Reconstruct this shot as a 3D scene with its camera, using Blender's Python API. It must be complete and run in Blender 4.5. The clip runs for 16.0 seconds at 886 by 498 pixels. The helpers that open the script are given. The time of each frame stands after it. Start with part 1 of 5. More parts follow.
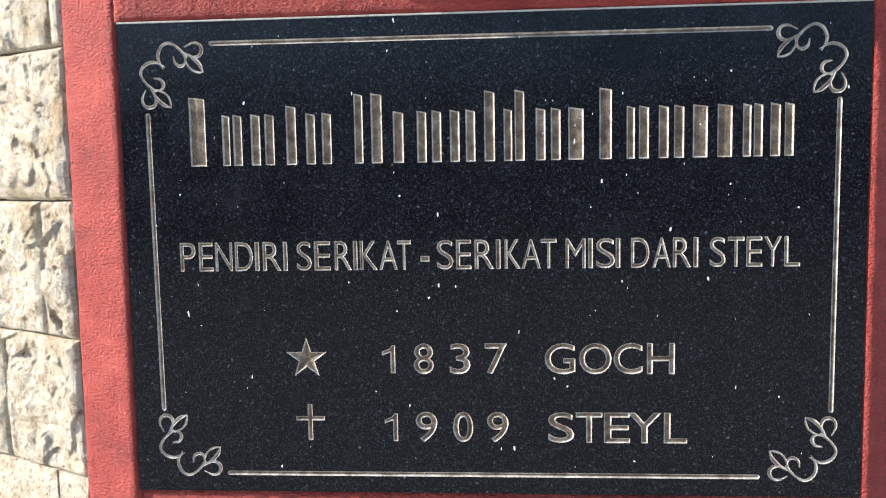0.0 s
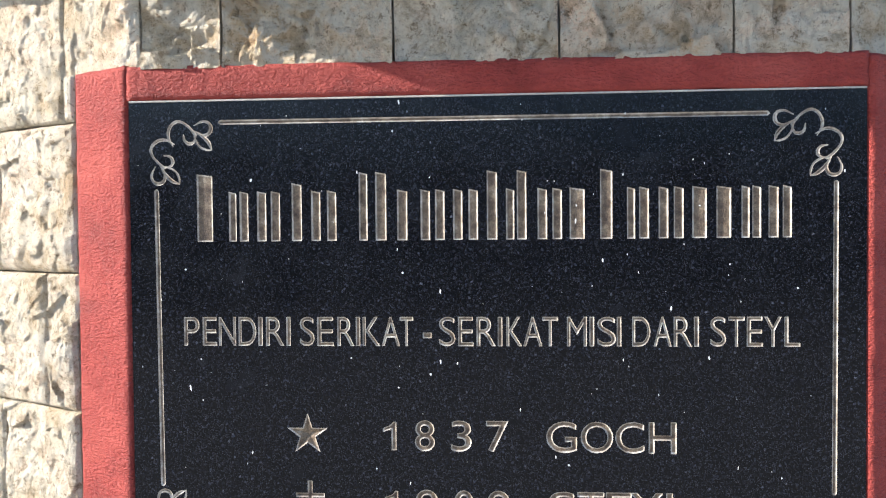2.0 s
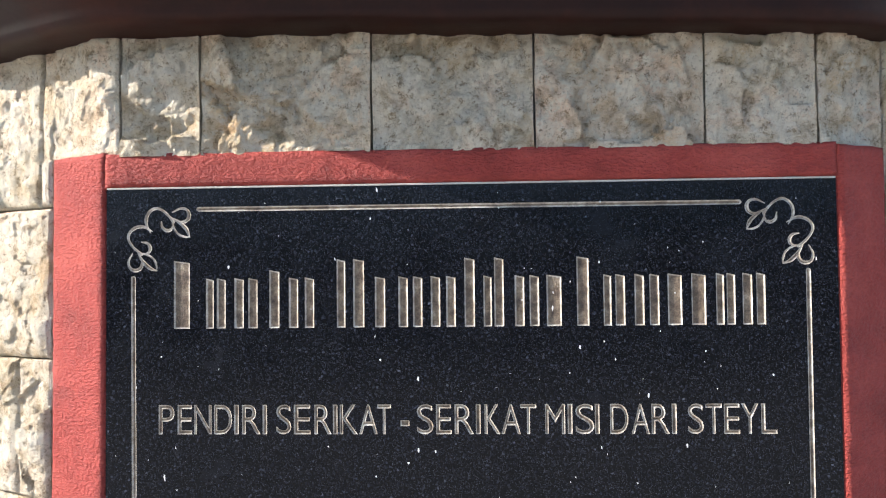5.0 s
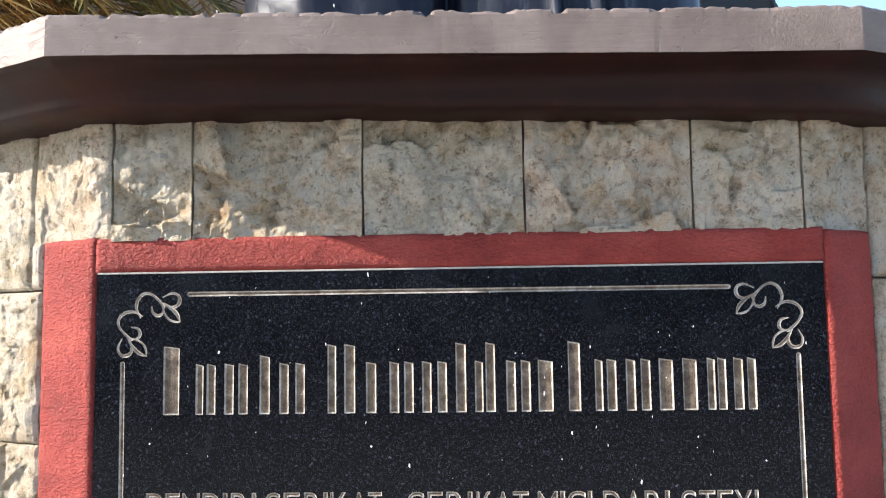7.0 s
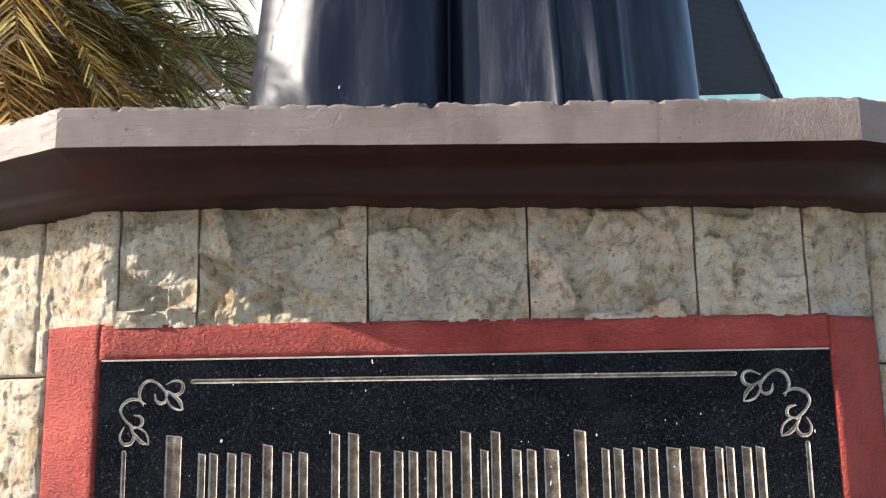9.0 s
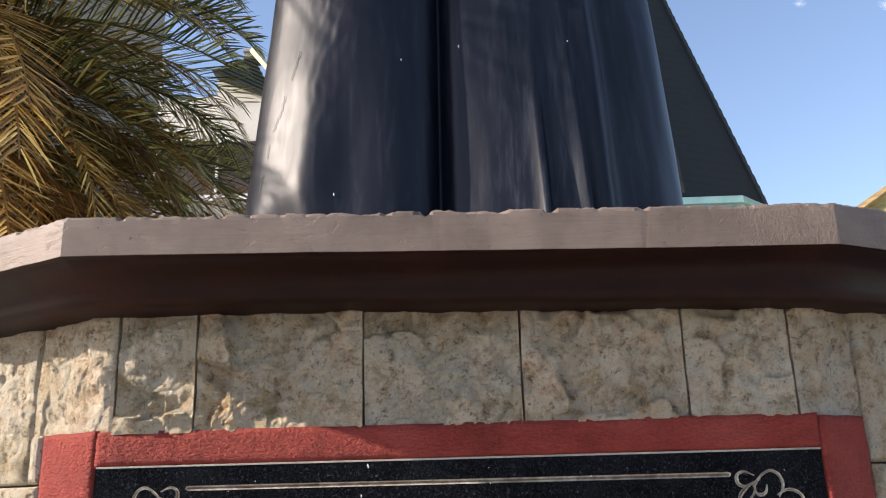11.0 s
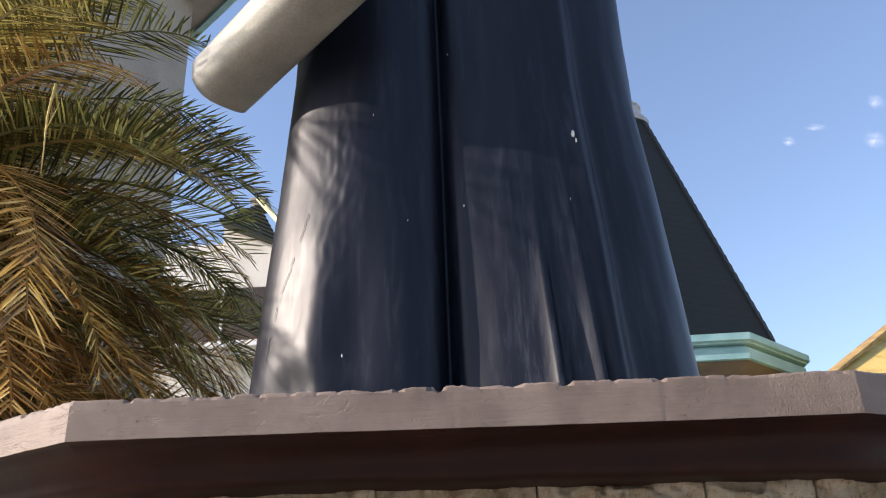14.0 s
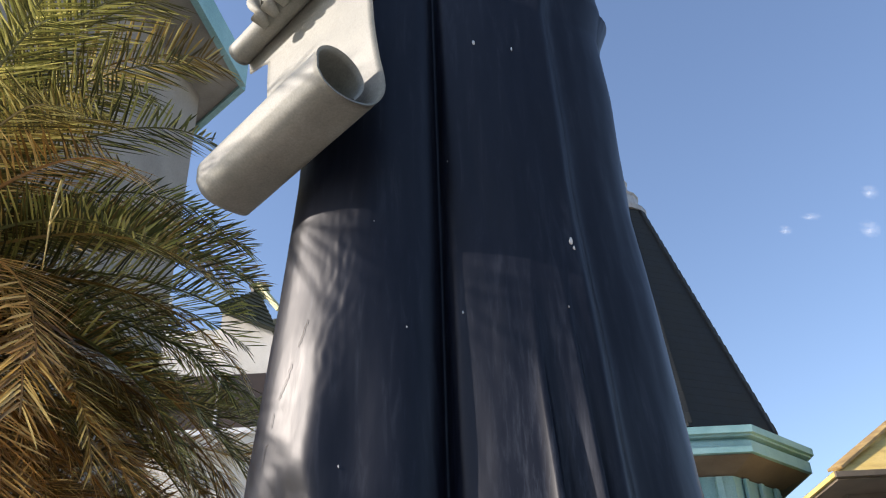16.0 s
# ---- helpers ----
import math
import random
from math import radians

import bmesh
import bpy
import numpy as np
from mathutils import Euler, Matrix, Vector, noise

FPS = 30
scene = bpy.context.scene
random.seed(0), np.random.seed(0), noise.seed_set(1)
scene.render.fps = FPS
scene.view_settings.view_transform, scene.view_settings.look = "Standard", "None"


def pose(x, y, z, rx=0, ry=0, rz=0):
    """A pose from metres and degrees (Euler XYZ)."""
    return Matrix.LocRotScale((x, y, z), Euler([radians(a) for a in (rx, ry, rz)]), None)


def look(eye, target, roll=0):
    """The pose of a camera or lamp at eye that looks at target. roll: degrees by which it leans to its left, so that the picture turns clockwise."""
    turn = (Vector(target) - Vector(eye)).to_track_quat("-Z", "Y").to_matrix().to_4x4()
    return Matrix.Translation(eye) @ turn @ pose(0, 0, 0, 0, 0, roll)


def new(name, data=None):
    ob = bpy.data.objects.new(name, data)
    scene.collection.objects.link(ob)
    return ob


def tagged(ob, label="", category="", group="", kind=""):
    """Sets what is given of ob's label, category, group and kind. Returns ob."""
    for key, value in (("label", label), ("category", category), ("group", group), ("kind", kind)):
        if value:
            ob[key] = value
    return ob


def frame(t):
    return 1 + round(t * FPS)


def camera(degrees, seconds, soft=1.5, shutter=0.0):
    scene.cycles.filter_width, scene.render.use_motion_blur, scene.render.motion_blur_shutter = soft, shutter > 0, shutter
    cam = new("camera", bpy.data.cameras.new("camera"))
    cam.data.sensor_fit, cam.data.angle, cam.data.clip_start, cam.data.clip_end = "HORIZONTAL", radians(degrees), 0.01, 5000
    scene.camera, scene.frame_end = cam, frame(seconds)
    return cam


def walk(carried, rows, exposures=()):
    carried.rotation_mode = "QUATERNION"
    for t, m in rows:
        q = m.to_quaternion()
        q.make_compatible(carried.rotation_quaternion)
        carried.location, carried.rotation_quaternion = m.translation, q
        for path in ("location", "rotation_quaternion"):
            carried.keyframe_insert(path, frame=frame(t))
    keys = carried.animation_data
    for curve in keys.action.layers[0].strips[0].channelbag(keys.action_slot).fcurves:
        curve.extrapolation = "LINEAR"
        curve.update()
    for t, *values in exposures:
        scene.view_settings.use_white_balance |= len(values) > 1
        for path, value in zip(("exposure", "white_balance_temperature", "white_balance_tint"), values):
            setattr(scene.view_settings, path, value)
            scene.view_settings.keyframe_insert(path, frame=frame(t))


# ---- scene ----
cam = camera(55.0, 16.0, soft=1.15)

PATH = [
    (0, (0.023, -1.033, 1.404), (-0.127, 0.953, 1.219), -1.0),
    (0.5, (0.02, -1.036, 1.411), (-0.126, 0.953, 1.258), -0.8),
    (1, (0.021, -1.036, 1.42), (-0.13, 0.954, 1.289), -0.8),
    (1.5, (0.02, -1.038, 1.421), (-0.135, 0.954, 1.329), -0.7),
    (2, (0.023, -1.042, 1.428), (-0.13, 0.952, 1.379), -0.5),
    (2.5, (0.023, -1.044, 1.438), (-0.129, 0.951, 1.426), -0.3),
    (3, (0.018, -1.046, 1.447), (-0.12, 0.949, 1.464), -0.3),
    (3.5, (0.022, -1.043, 1.453), (-0.12, 0.951, 1.485), -0.4),
    (6, (0.029, -1.05, 1.478), (-0.059, 0.943, 1.623), -0.7),
    (6.5, (0.03, -1.052, 1.483), (-0.064, 0.937, 1.667), -0.7),
    (7, (0.027, -1.051, 1.517), (-0.055, 0.939, 1.7), -0.8),
    (7.5, (0.025, -1.051, 1.542), (-0.049, 0.939, 1.728), -1.1),
    (8, (0.024, -1.053, 1.541), (-0.058, 0.931, 1.778), -1.1),
    (8.5, (0.026, -1.055, 1.544), (-0.062, 0.924, 1.821), -0.9),
    (9, (0.024, -1.057, 1.544), (-0.059, 0.914, 1.877), -0.9),
    (11.5, (0.016, -1.087, 1.541), (-0.029, 0.815, 2.159), -1.7),
    (12, (0.012, -1.087, 1.548), (-0.032, 0.796, 2.219), -1.9),
    (12.5, (0.015, -1.082, 1.556), (-0.038, 0.781, 2.283), -2.0),
    (13, (0.01, -1.083, 1.563), (-0.04, 0.76, 2.34), -2.2),
    (13.5, (0.01, -1.086, 1.572), (-0.035, 0.738, 2.392), -2.5),
    (14, (0.011, -1.09, 1.583), (-0.035, 0.71, 2.454), -2.7),
    (14.5, (0.01, -1.093, 1.595), (-0.034, 0.685, 2.509), -2.5),
    (15, (0.007, -1.102, 1.607), (-0.031, 0.652, 2.567), -2.3),
    (15.5, (0.009, -1.108, 1.616), (-0.026, 0.623, 2.616), -2.3),
    (16, (0.013, -1.123, 1.623), (-0.019, 0.581, 2.669), -2.4),
]

EXPOSURES = [(0, 1.52, 6050, 11), (3.5, 1.64, 6150, 13), (6.5, 1.60, 6200, 13), (9, 1.48, 6500, 13), (11.5, 0.92, 6950, 18), (12.5, 0.86, 6900, 19), (13, 1.0, 6850, 18), (14, 1.06, 6850, 18), (15, 0.94, 6750, 18), (15.5, 0.84, 6650, 17), (16, 0.84, 6600, 16)]
walk(cam, [(t, look(eye, target, roll)) for t, eye, target, roll in PATH], EXPOSURES)

# ---- daylight ----
TO_SUN = Vector((-4.5, -1.0, 2.3)).normalized()
SUN_ELEVATION = math.asin(TO_SUN.z)
world = bpy.data.worlds.new("sky")
scene.world = world
world.use_nodes = True
sky = world.node_tree.nodes.new("ShaderNodeTexSky")
sky.sky_type, sky.sun_disc = "NISHITA", False
sky.sun_elevation, sky.sun_rotation = SUN_ELEVATION, math.atan2(TO_SUN.x, TO_SUN.y)
sky.air_density, sky.dust_density, sky.ozone_density = 1.0, 0.6, 2.0
sky_back = world.node_tree.nodes["Background"]
sky_back.inputs["Strength"].default_value = 0.14
world.node_tree.links.new(sky.outputs["Color"], sky_back.inputs["Color"])

sun_data = bpy.data.lights.new("sun", "SUN")
sun_data.energy, sun_data.angle, sun_data.color = 4.3, radians(0.55), (1.0, 0.93, 0.82)
sun = new("sun", sun_data)
sun.matrix_world = look(TO_SUN * 60, (0, 0, 0))


# ---- materials ----
def node(tree, kind, **inputs):
    n = tree.nodes.new(kind)
    for key, value in inputs.items():
        n.inputs[key.replace("_", " ")].default_value = value
    return n


def ramp(tree, source, stops):
    n = tree.nodes.new("ShaderNodeValToRGB")
    while len(n.color_ramp.elements) < len(stops):
        n.color_ramp.elements.new(0.5)
    for e, (at, col) in zip(n.color_ramp.elements, stops):
        e.position, e.color = at, (*col, 1) if len(col) == 3 else col
    tree.links.new(source, n.inputs[0])
    return n.outputs[0]


def grey(v):
    return (v, v, v)


def mixed(tree, fac, a, b, mode="MIX"):
    n = tree.nodes.new("ShaderNodeMix")
    n.data_type, n.blend_type = "RGBA", mode
    for socket, value in ((n.inputs[0], fac), (n.inputs[6], a), (n.inputs[7], b)):
        if isinstance(value, (int, float)):
            socket.default_value = value
        elif isinstance(value, tuple):
            socket.default_value = (*value, 1)
        else:
            tree.links.new(value, socket)
    return n.outputs[2]


def begin(name, rough=0.6, metal=0.0, spec=0.5):
    m = bpy.data.materials.new(name)
    m.use_nodes = True
    t = m.node_tree
    b = t.nodes["Principled BSDF"]
    b.inputs["Roughness"].default_value, b.inputs["Metallic"].default_value = rough, metal
    b.inputs["Specular IOR Level"].default_value = spec
    return m, t, b


def coords(t, scale=(1, 1, 1)):
    c = t.nodes.new("ShaderNodeTexCoord")
    mp = t.nodes.new("ShaderNodeMapping")
    mp.inputs["Scale"].default_value = scale
    t.links.new(c.outputs["Object"], mp.inputs["Vector"])
    return mp.outputs["Vector"]


def noise_tex(t, vec, scale, detail=5.0, rough=0.55, distort=0.0):
    n = node(t, "ShaderNodeTexNoise", Scale=scale, Detail=detail, Roughness=rough, Distortion=distort)
    t.links.new(vec, n.inputs["Vector"])
    return n.outputs["Fac"]


def bump(t, b, height, strength, distance):
    n = node(t, "ShaderNodeBump", Strength=strength, Distance=distance)
    t.links.new(height, n.inputs["Height"])
    t.links.new(n.outputs["Normal"], b.inputs["Normal"])
    return n


def random_of(t):
    return t.nodes.new("ShaderNodeObjectInfo").outputs["Random"]


def painted(name, dark, mid, light, rough=0.55, scale=9.0, grain=220.0, grain_height=0.0015, strength=0.5, stretch=(1, 1, 1), spec=0.4):
    """Painted plaster: blotches at two scales and a fine uneven surface."""
    m, t, b = begin(name, rough, 0.0, spec)
    v = coords(t, stretch)
    big, fine = noise_tex(t, v, scale, 6, 0.6), noise_tex(t, v, grain, 4, 0.6)
    colour = ramp(t, big, [(0.3, dark), (0.5, mid), (0.72, light)])
    colour = mixed(t, 0.35, colour, ramp(t, fine, [(0.3, grey(0.35)), (0.7, grey(1.0))]), "MULTIPLY")
    t.links.new(colour, b.inputs["Base Color"])
    t.links.new(ramp(t, big, [(0.3, grey(rough - 0.1)), (0.7, grey(min(1, rough + 0.15)))]), b.inputs["Roughness"])
    bump(t, b, fine, strength, grain_height)
    return m


def limestone():
    """Split limestone: cream, ochre and rosy patches, chalky bruises, brown pits and fine cracks."""
    m, t, b = begin("limestone", 0.88, 0, 0.25)
    v = coords(t)
    rnd = random_of(t)
    shift = t.nodes.new("ShaderNodeVectorMath")
    shift.operation = "MULTIPLY_ADD"
    t.links.new(rnd, shift.inputs[0])
    shift.inputs[1].default_value = (17, 23, 31)
    t.links.new(v, shift.inputs[2])
    v = shift.outputs[0]
    patch, big = noise_tex(t, v, 8, 6, 0.66, 0.3), noise_tex(t, v, 30, 12, 0.78, 0.25)
    mid, fine = noise_tex(t, v, 62, 10, 0.80, 0.3), noise_tex(t, v, 210, 6, 0.75)
    hue = ramp(t, patch, [(0.28, (0.84, 0.62, 0.40)), (0.38, (0.95, 0.82, 0.62)), (0.50, (0.98, 0.92, 0.80)), (0.60, (0.97, 0.82, 0.68)), (0.70, (0.86, 0.82, 0.74))])
    tint = ramp(t, rnd, [(0.0, (1.0, 0.95, 0.87)), (0.35, (1.0, 0.98, 0.96)), (0.7, (0.97, 0.97, 0.94)), (1.0, (1.0, 0.93, 0.88))])
    colour = mixed(t, 1.0, hue, tint, "MULTIPLY")
    chalk = ramp(t, big, [(0.495, grey(0.0)), (0.55, grey(1.0))])
    colour = mixed(t, mixed(t, 1.0, chalk, grey(0.85), "MULTIPLY"), colour, (1.0, 0.95, 0.84))
    # brown of dim and pits follows the low parts of the bump
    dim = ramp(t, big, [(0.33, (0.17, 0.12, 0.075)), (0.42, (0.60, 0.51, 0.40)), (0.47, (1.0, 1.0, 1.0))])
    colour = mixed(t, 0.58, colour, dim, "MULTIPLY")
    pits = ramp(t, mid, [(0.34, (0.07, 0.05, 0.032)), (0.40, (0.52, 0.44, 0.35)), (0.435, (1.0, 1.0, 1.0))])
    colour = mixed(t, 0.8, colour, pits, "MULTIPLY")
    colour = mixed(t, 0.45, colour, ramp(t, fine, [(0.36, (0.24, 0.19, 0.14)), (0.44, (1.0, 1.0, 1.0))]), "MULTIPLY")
    veins = node(t, "ShaderNodeTexVoronoi", Scale=24.0)
    veins.feature = "DISTANCE_TO_EDGE"
    warp = t.nodes.new("ShaderNodeVectorMath")
    warp.operation = "MULTIPLY_ADD"
    warp.inputs[1].default_value = (0.05, 0.05, 0.05)
    t.links.new(big, warp.inputs[0])
    t.links.new(v, warp.inputs[2])
    t.links.new(warp.outputs[0], veins.inputs["Vector"])
    crack = ramp(t, veins.outputs["Distance"], [(0.0, grey(0.0)), (0.035, grey(1.0))])
    colour = mixed(t, 1.0, colour, (1.0, 0.965, 0.88), "MULTIPLY")
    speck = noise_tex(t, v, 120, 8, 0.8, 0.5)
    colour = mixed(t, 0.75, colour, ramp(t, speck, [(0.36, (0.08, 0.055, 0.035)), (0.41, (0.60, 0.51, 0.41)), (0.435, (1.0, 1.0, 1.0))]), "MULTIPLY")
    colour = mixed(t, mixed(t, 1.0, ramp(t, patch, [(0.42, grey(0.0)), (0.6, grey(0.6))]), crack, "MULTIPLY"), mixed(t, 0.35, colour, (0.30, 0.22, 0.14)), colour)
    t.links.new(colour, b.inputs["Base Color"])
    total = t.nodes.new("ShaderNodeMath")
    total.operation = "MULTIPLY_ADD"
    total.inputs[1].default_value = 0.9
    t.links.new(mid, total.inputs[0])
    t.links.new(big, total.inputs[2])
    bump(t, b, total.outputs[0], 1.0, 0.024)
    return m


def granite():
    m, t, b = begin("black_granite", 0.16, 0, 0.17)
    v = coords(t)
    cells = node(t, "ShaderNodeTexVoronoi", Scale=450.0)
    t.links.new(v, cells.inputs["Vector"])
    tiny = node(t, "ShaderNodeTexVoronoi", Scale=1300.0)
    t.links.new(v, tiny.inputs["Vector"])
    big = noise_tex(t, v, 14, 4, 0.6)
    flake = ramp(t, cells.outputs["Color"], [(0.60, (0.0022, 0.0024, 0.0034)), (0.86, (0.0050, 0.0055, 0.0080)), (0.94, (0.022, 0.024, 0.033)), (1.0, (0.075, 0.08, 0.097))])
    spark = ramp(t, tiny.outputs["Color"], [(0.78, (0.0, 0.0, 0.0)), (0.97, (0.05, 0.053, 0.065))])
    colour = mixed(t, 1.0, flake, spark, "ADD")
    t.links.new(colour, b.inputs["Base Color"])
    t.links.new(ramp(t, big, [(0.35, grey(0.10)), (0.7, grey(0.30))]), b.inputs["Roughness"])
    bump(t, b, noise_tex(t, v, 600, 3, 0.5), 0.06, 0.0006)
    return m


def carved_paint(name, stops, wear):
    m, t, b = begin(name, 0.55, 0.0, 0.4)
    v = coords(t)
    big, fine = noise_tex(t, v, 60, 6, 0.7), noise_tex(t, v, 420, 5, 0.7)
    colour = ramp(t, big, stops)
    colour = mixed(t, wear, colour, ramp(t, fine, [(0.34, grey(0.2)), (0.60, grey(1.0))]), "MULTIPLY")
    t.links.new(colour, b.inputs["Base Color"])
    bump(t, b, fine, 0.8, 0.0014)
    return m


def robe_paint():
    m, t, b = begin("navy_gloss_paint", 0.42, 0, 0.28)
    v = coords(t)
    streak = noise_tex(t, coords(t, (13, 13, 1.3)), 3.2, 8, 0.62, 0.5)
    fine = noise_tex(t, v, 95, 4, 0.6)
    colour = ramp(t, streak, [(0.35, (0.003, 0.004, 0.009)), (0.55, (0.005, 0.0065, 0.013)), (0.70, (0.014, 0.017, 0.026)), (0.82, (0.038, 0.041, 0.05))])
    # pale streaks low on one lobe of the skirt: sunlit sheen put into the colour
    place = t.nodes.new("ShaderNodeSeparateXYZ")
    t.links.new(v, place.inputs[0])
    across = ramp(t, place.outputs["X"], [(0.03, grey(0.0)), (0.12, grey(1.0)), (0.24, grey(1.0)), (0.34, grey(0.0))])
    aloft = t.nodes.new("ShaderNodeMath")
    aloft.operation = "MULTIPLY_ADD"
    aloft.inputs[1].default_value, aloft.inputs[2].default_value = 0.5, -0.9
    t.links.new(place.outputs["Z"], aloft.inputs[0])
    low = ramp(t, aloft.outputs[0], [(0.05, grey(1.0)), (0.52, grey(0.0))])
    sheen_streaks = ramp(t, noise_tex(t, coords(t, (15, 15, 1.3)), 6.0, 8, 0.62, 0.3), [(0.50, grey(0.0)), (0.78, grey(1.0))])
    sheen_streaks = mixed(t, 1.0, mixed(t, 1.0, across, low, "MULTIPLY"), sheen_streaks, "MULTIPLY")
    colour = mixed(t, sheen_streaks, colour, (0.044, 0.051, 0.066))
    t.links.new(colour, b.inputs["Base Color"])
    t.links.new(ramp(t, streak, [(0.3, grey(0.39)), (0.7, grey(0.46))]), b.inputs["Roughness"])
    total = t.nodes.new("ShaderNodeMath")
    total.operation = "MULTIPLY_ADD"
    total.inputs[1].default_value = 0.12
    t.links.new(fine, total.inputs[0])
    t.links.new(noise_tex(t, coords(t, (1, 1, 0.45)), 14, 5, 0.55), total.inputs[2])
    bump(t, b, total.outputs[0], 0.055, 0.010)
    return m


def palm_leaf(name, fresh, dead):
    m, t, b = begin(name, 0.34, 0, 0.75)
    rnd = random_of(t)
    island = t.nodes.new("ShaderNodeNewGeometry").outputs["Random Per Island"]
    green = ramp(t, island, [(0.0, (0.014, 0.020, 0.009)), (0.48, (0.060, 0.074, 0.026)), (0.76, (0.26, 0.27, 0.065)), (1.0, (0.82, 0.76, 0.25))])
    brown = ramp(t, island, [(0.0, (0.035, 0.015, 0.006)), (0.42, (0.20, 0.088, 0.022)), (0.74, (0.56, 0.29, 0.075)), (1.0, (0.88, 0.66, 0.28))])
    part_brown = ramp(t, rnd, [(fresh, grey(0.0)), (dead, grey(1.0))])
    colour = mixed(t, part_brown, green, brown)
    t.links.new(colour, b.inputs["Base Color"])
    tr = t.nodes.new("ShaderNodeBsdfTranslucent")
    t.links.new(mixed(t, 0.3, colour, (0.34, 0.27, 0.06)), tr.inputs["Color"])
    mix = t.nodes.new("ShaderNodeMixShader")
    mix.inputs[0].default_value = 0.36
    out = t.nodes["Material Output"]
    t.links.new(b.outputs[0], mix.inputs[1])
    t.links.new(tr.outputs[0], mix.inputs[2])
    t.links.new(mix.outputs[0], out.inputs["Surface"])
    return m


def cloud_vapour():
    m, t, b = begin("cloud_vapour", 1.0, 0, 0.0)
    c = t.nodes.new("ShaderNodeTexCoord")
    away = t.nodes.new("ShaderNodeVectorMath")
    away.operation = "MULTIPLY_ADD"
    away.inputs[1].default_value, away.inputs[2].default_value = (2, 0, 2), (-1, 0, -1)
    t.links.new(c.outputs["Generated"], away.inputs[0])
    far = t.nodes.new("ShaderNodeVectorMath")
    far.operation = "LENGTH"
    t.links.new(away.outputs[0], far.inputs[0])
    core = ramp(t, far.outputs["Value"], [(0.0, grey(1.0)), (0.95, grey(0.0))])
    puff = ramp(t, noise_tex(t, coords(t, (0.6, 1, 1)), 0.16, 6, 0.6), [(0.38, grey(0.0)), (0.66, grey(0.5))])
    b.inputs["Base Color"].default_value = (0.8, 0.8, 0.8, 1)
    # a faint glow of its own replaces sunlight on the wisp
    b.inputs["Emission Color"].default_value, b.inputs["Emission Strength"].default_value = (0.80, 0.87, 1.0, 1), 0.30
    t.links.new(mixed(t, 1.0, core, puff, "MULTIPLY"), b.inputs["Alpha"])
    return m


def ledge_paint():
    """Brushed paint on plaster: strokes along the ledge, few pits, a coarse unsmoothed patch towards one end."""
    m, t, b = begin("mauve_brown_paint", 0.62, 0, 0.35)
    v = coords(t)
    cloud, strokes = noise_tex(t, v, 9, 5, 0.6), noise_tex(t, coords(t, (0.05, 0.05, 1.0)), 420, 3, 0.5)
    fine, pit = noise_tex(t, v, 300, 4, 0.65), noise_tex(t, v, 95, 5, 0.7, 0.6)
    colour = ramp(t, cloud, [(0.30, (0.132, 0.098, 0.078)), (0.50, (0.178, 0.134, 0.108)), (0.72, (0.238, 0.184, 0.150))])
    colour = mixed(t, 0.30, colour, ramp(t, strokes, [(0.35, grey(0.75)), (0.65, grey(1.0))]), "MULTIPLY")
    colour = mixed(t, 0.55, colour, ramp(t, pit, [(0.29, (0.10, 0.06, 0.045)), (0.35, grey(1.0))]), "MULTIPLY")
    t.links.new(colour, b.inputs["Base Color"])
    place = t.nodes.new("ShaderNodeSeparateXYZ")
    t.links.new(v, place.inputs[0])
    wander = t.nodes.new("ShaderNodeMath")
    wander.operation = "MULTIPLY_ADD"
    wander.inputs[1].default_value = 0.16
    t.links.new(cloud, wander.inputs[0])
    t.links.new(place.outputs["X"], wander.inputs[2])
    coarse = ramp(t, wander.outputs[0], [(0.385, grey(0.0)), (0.46, grey(1.0))])
    smooth = mixed(t, 0.5, strokes, fine)
    rough = mixed(t, 0.35, noise_tex(t, v, 190, 6, 0.7), fine)
    gouge = ramp(t, noise_tex(t, coords(t, (0.6, 0.6, 1.3)), 38, 6, 0.65, 1.2), [(0.34, grey(0.0)), (0.40, grey(0.8)), (0.44, grey(1.0))])
    smooth = mixed(t, 0.45, smooth, gouge)
    n1 = bump(t, b, smooth, 0.55, 0.0022)
    n2 = node(t, "ShaderNodeBump", Distance=0.0032)
    t.links.new(coarse, n2.inputs["Strength"])
    t.links.new(rough, n2.inputs["Height"])
    t.links.new(n1.outputs["Normal"], n2.inputs["Normal"])
    t.links.new(n2.outputs["Normal"], b.inputs["Normal"])
    return m


CLOUD = cloud_vapour()
STONE, GRANITE, ROBE, LEAF, LEAF_DRY = limestone(), granite(), robe_paint(), palm_leaf("palm_leaf", 0.45, 1.25), palm_leaf("dry_palm_leaf", -0.6, 0.4)
# cut relief is put into the colour: shade-dark gold floors, pale lit rims
GOLD = carved_paint("worn_gold_shaded_floor", [(0.30, (0.05, 0.03, 0.02)), (0.44, (0.13, 0.088, 0.055)), (0.58, (0.26, 0.19, 0.12)), (0.74, (0.48, 0.40, 0.30))], 0.65)
CUT = carved_paint("pale_cut_lit_edge", [(0.30, (0.20, 0.155, 0.11)), (0.45, (0.38, 0.32, 0.25)), (0.62, (0.60, 0.55, 0.47))], 0.55)
RED = painted("red_plaster_paint", (0.23, 0.034, 0.026), (0.32, 0.05, 0.038), (0.40, 0.08, 0.06), 0.6, 14, 250, 0.008, 1.0, (0.75, 0.75, 1.25), spec=0.2)
MAUVE = ledge_paint()
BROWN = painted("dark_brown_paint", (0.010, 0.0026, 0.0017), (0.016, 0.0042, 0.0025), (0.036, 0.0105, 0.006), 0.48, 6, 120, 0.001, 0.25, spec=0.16)
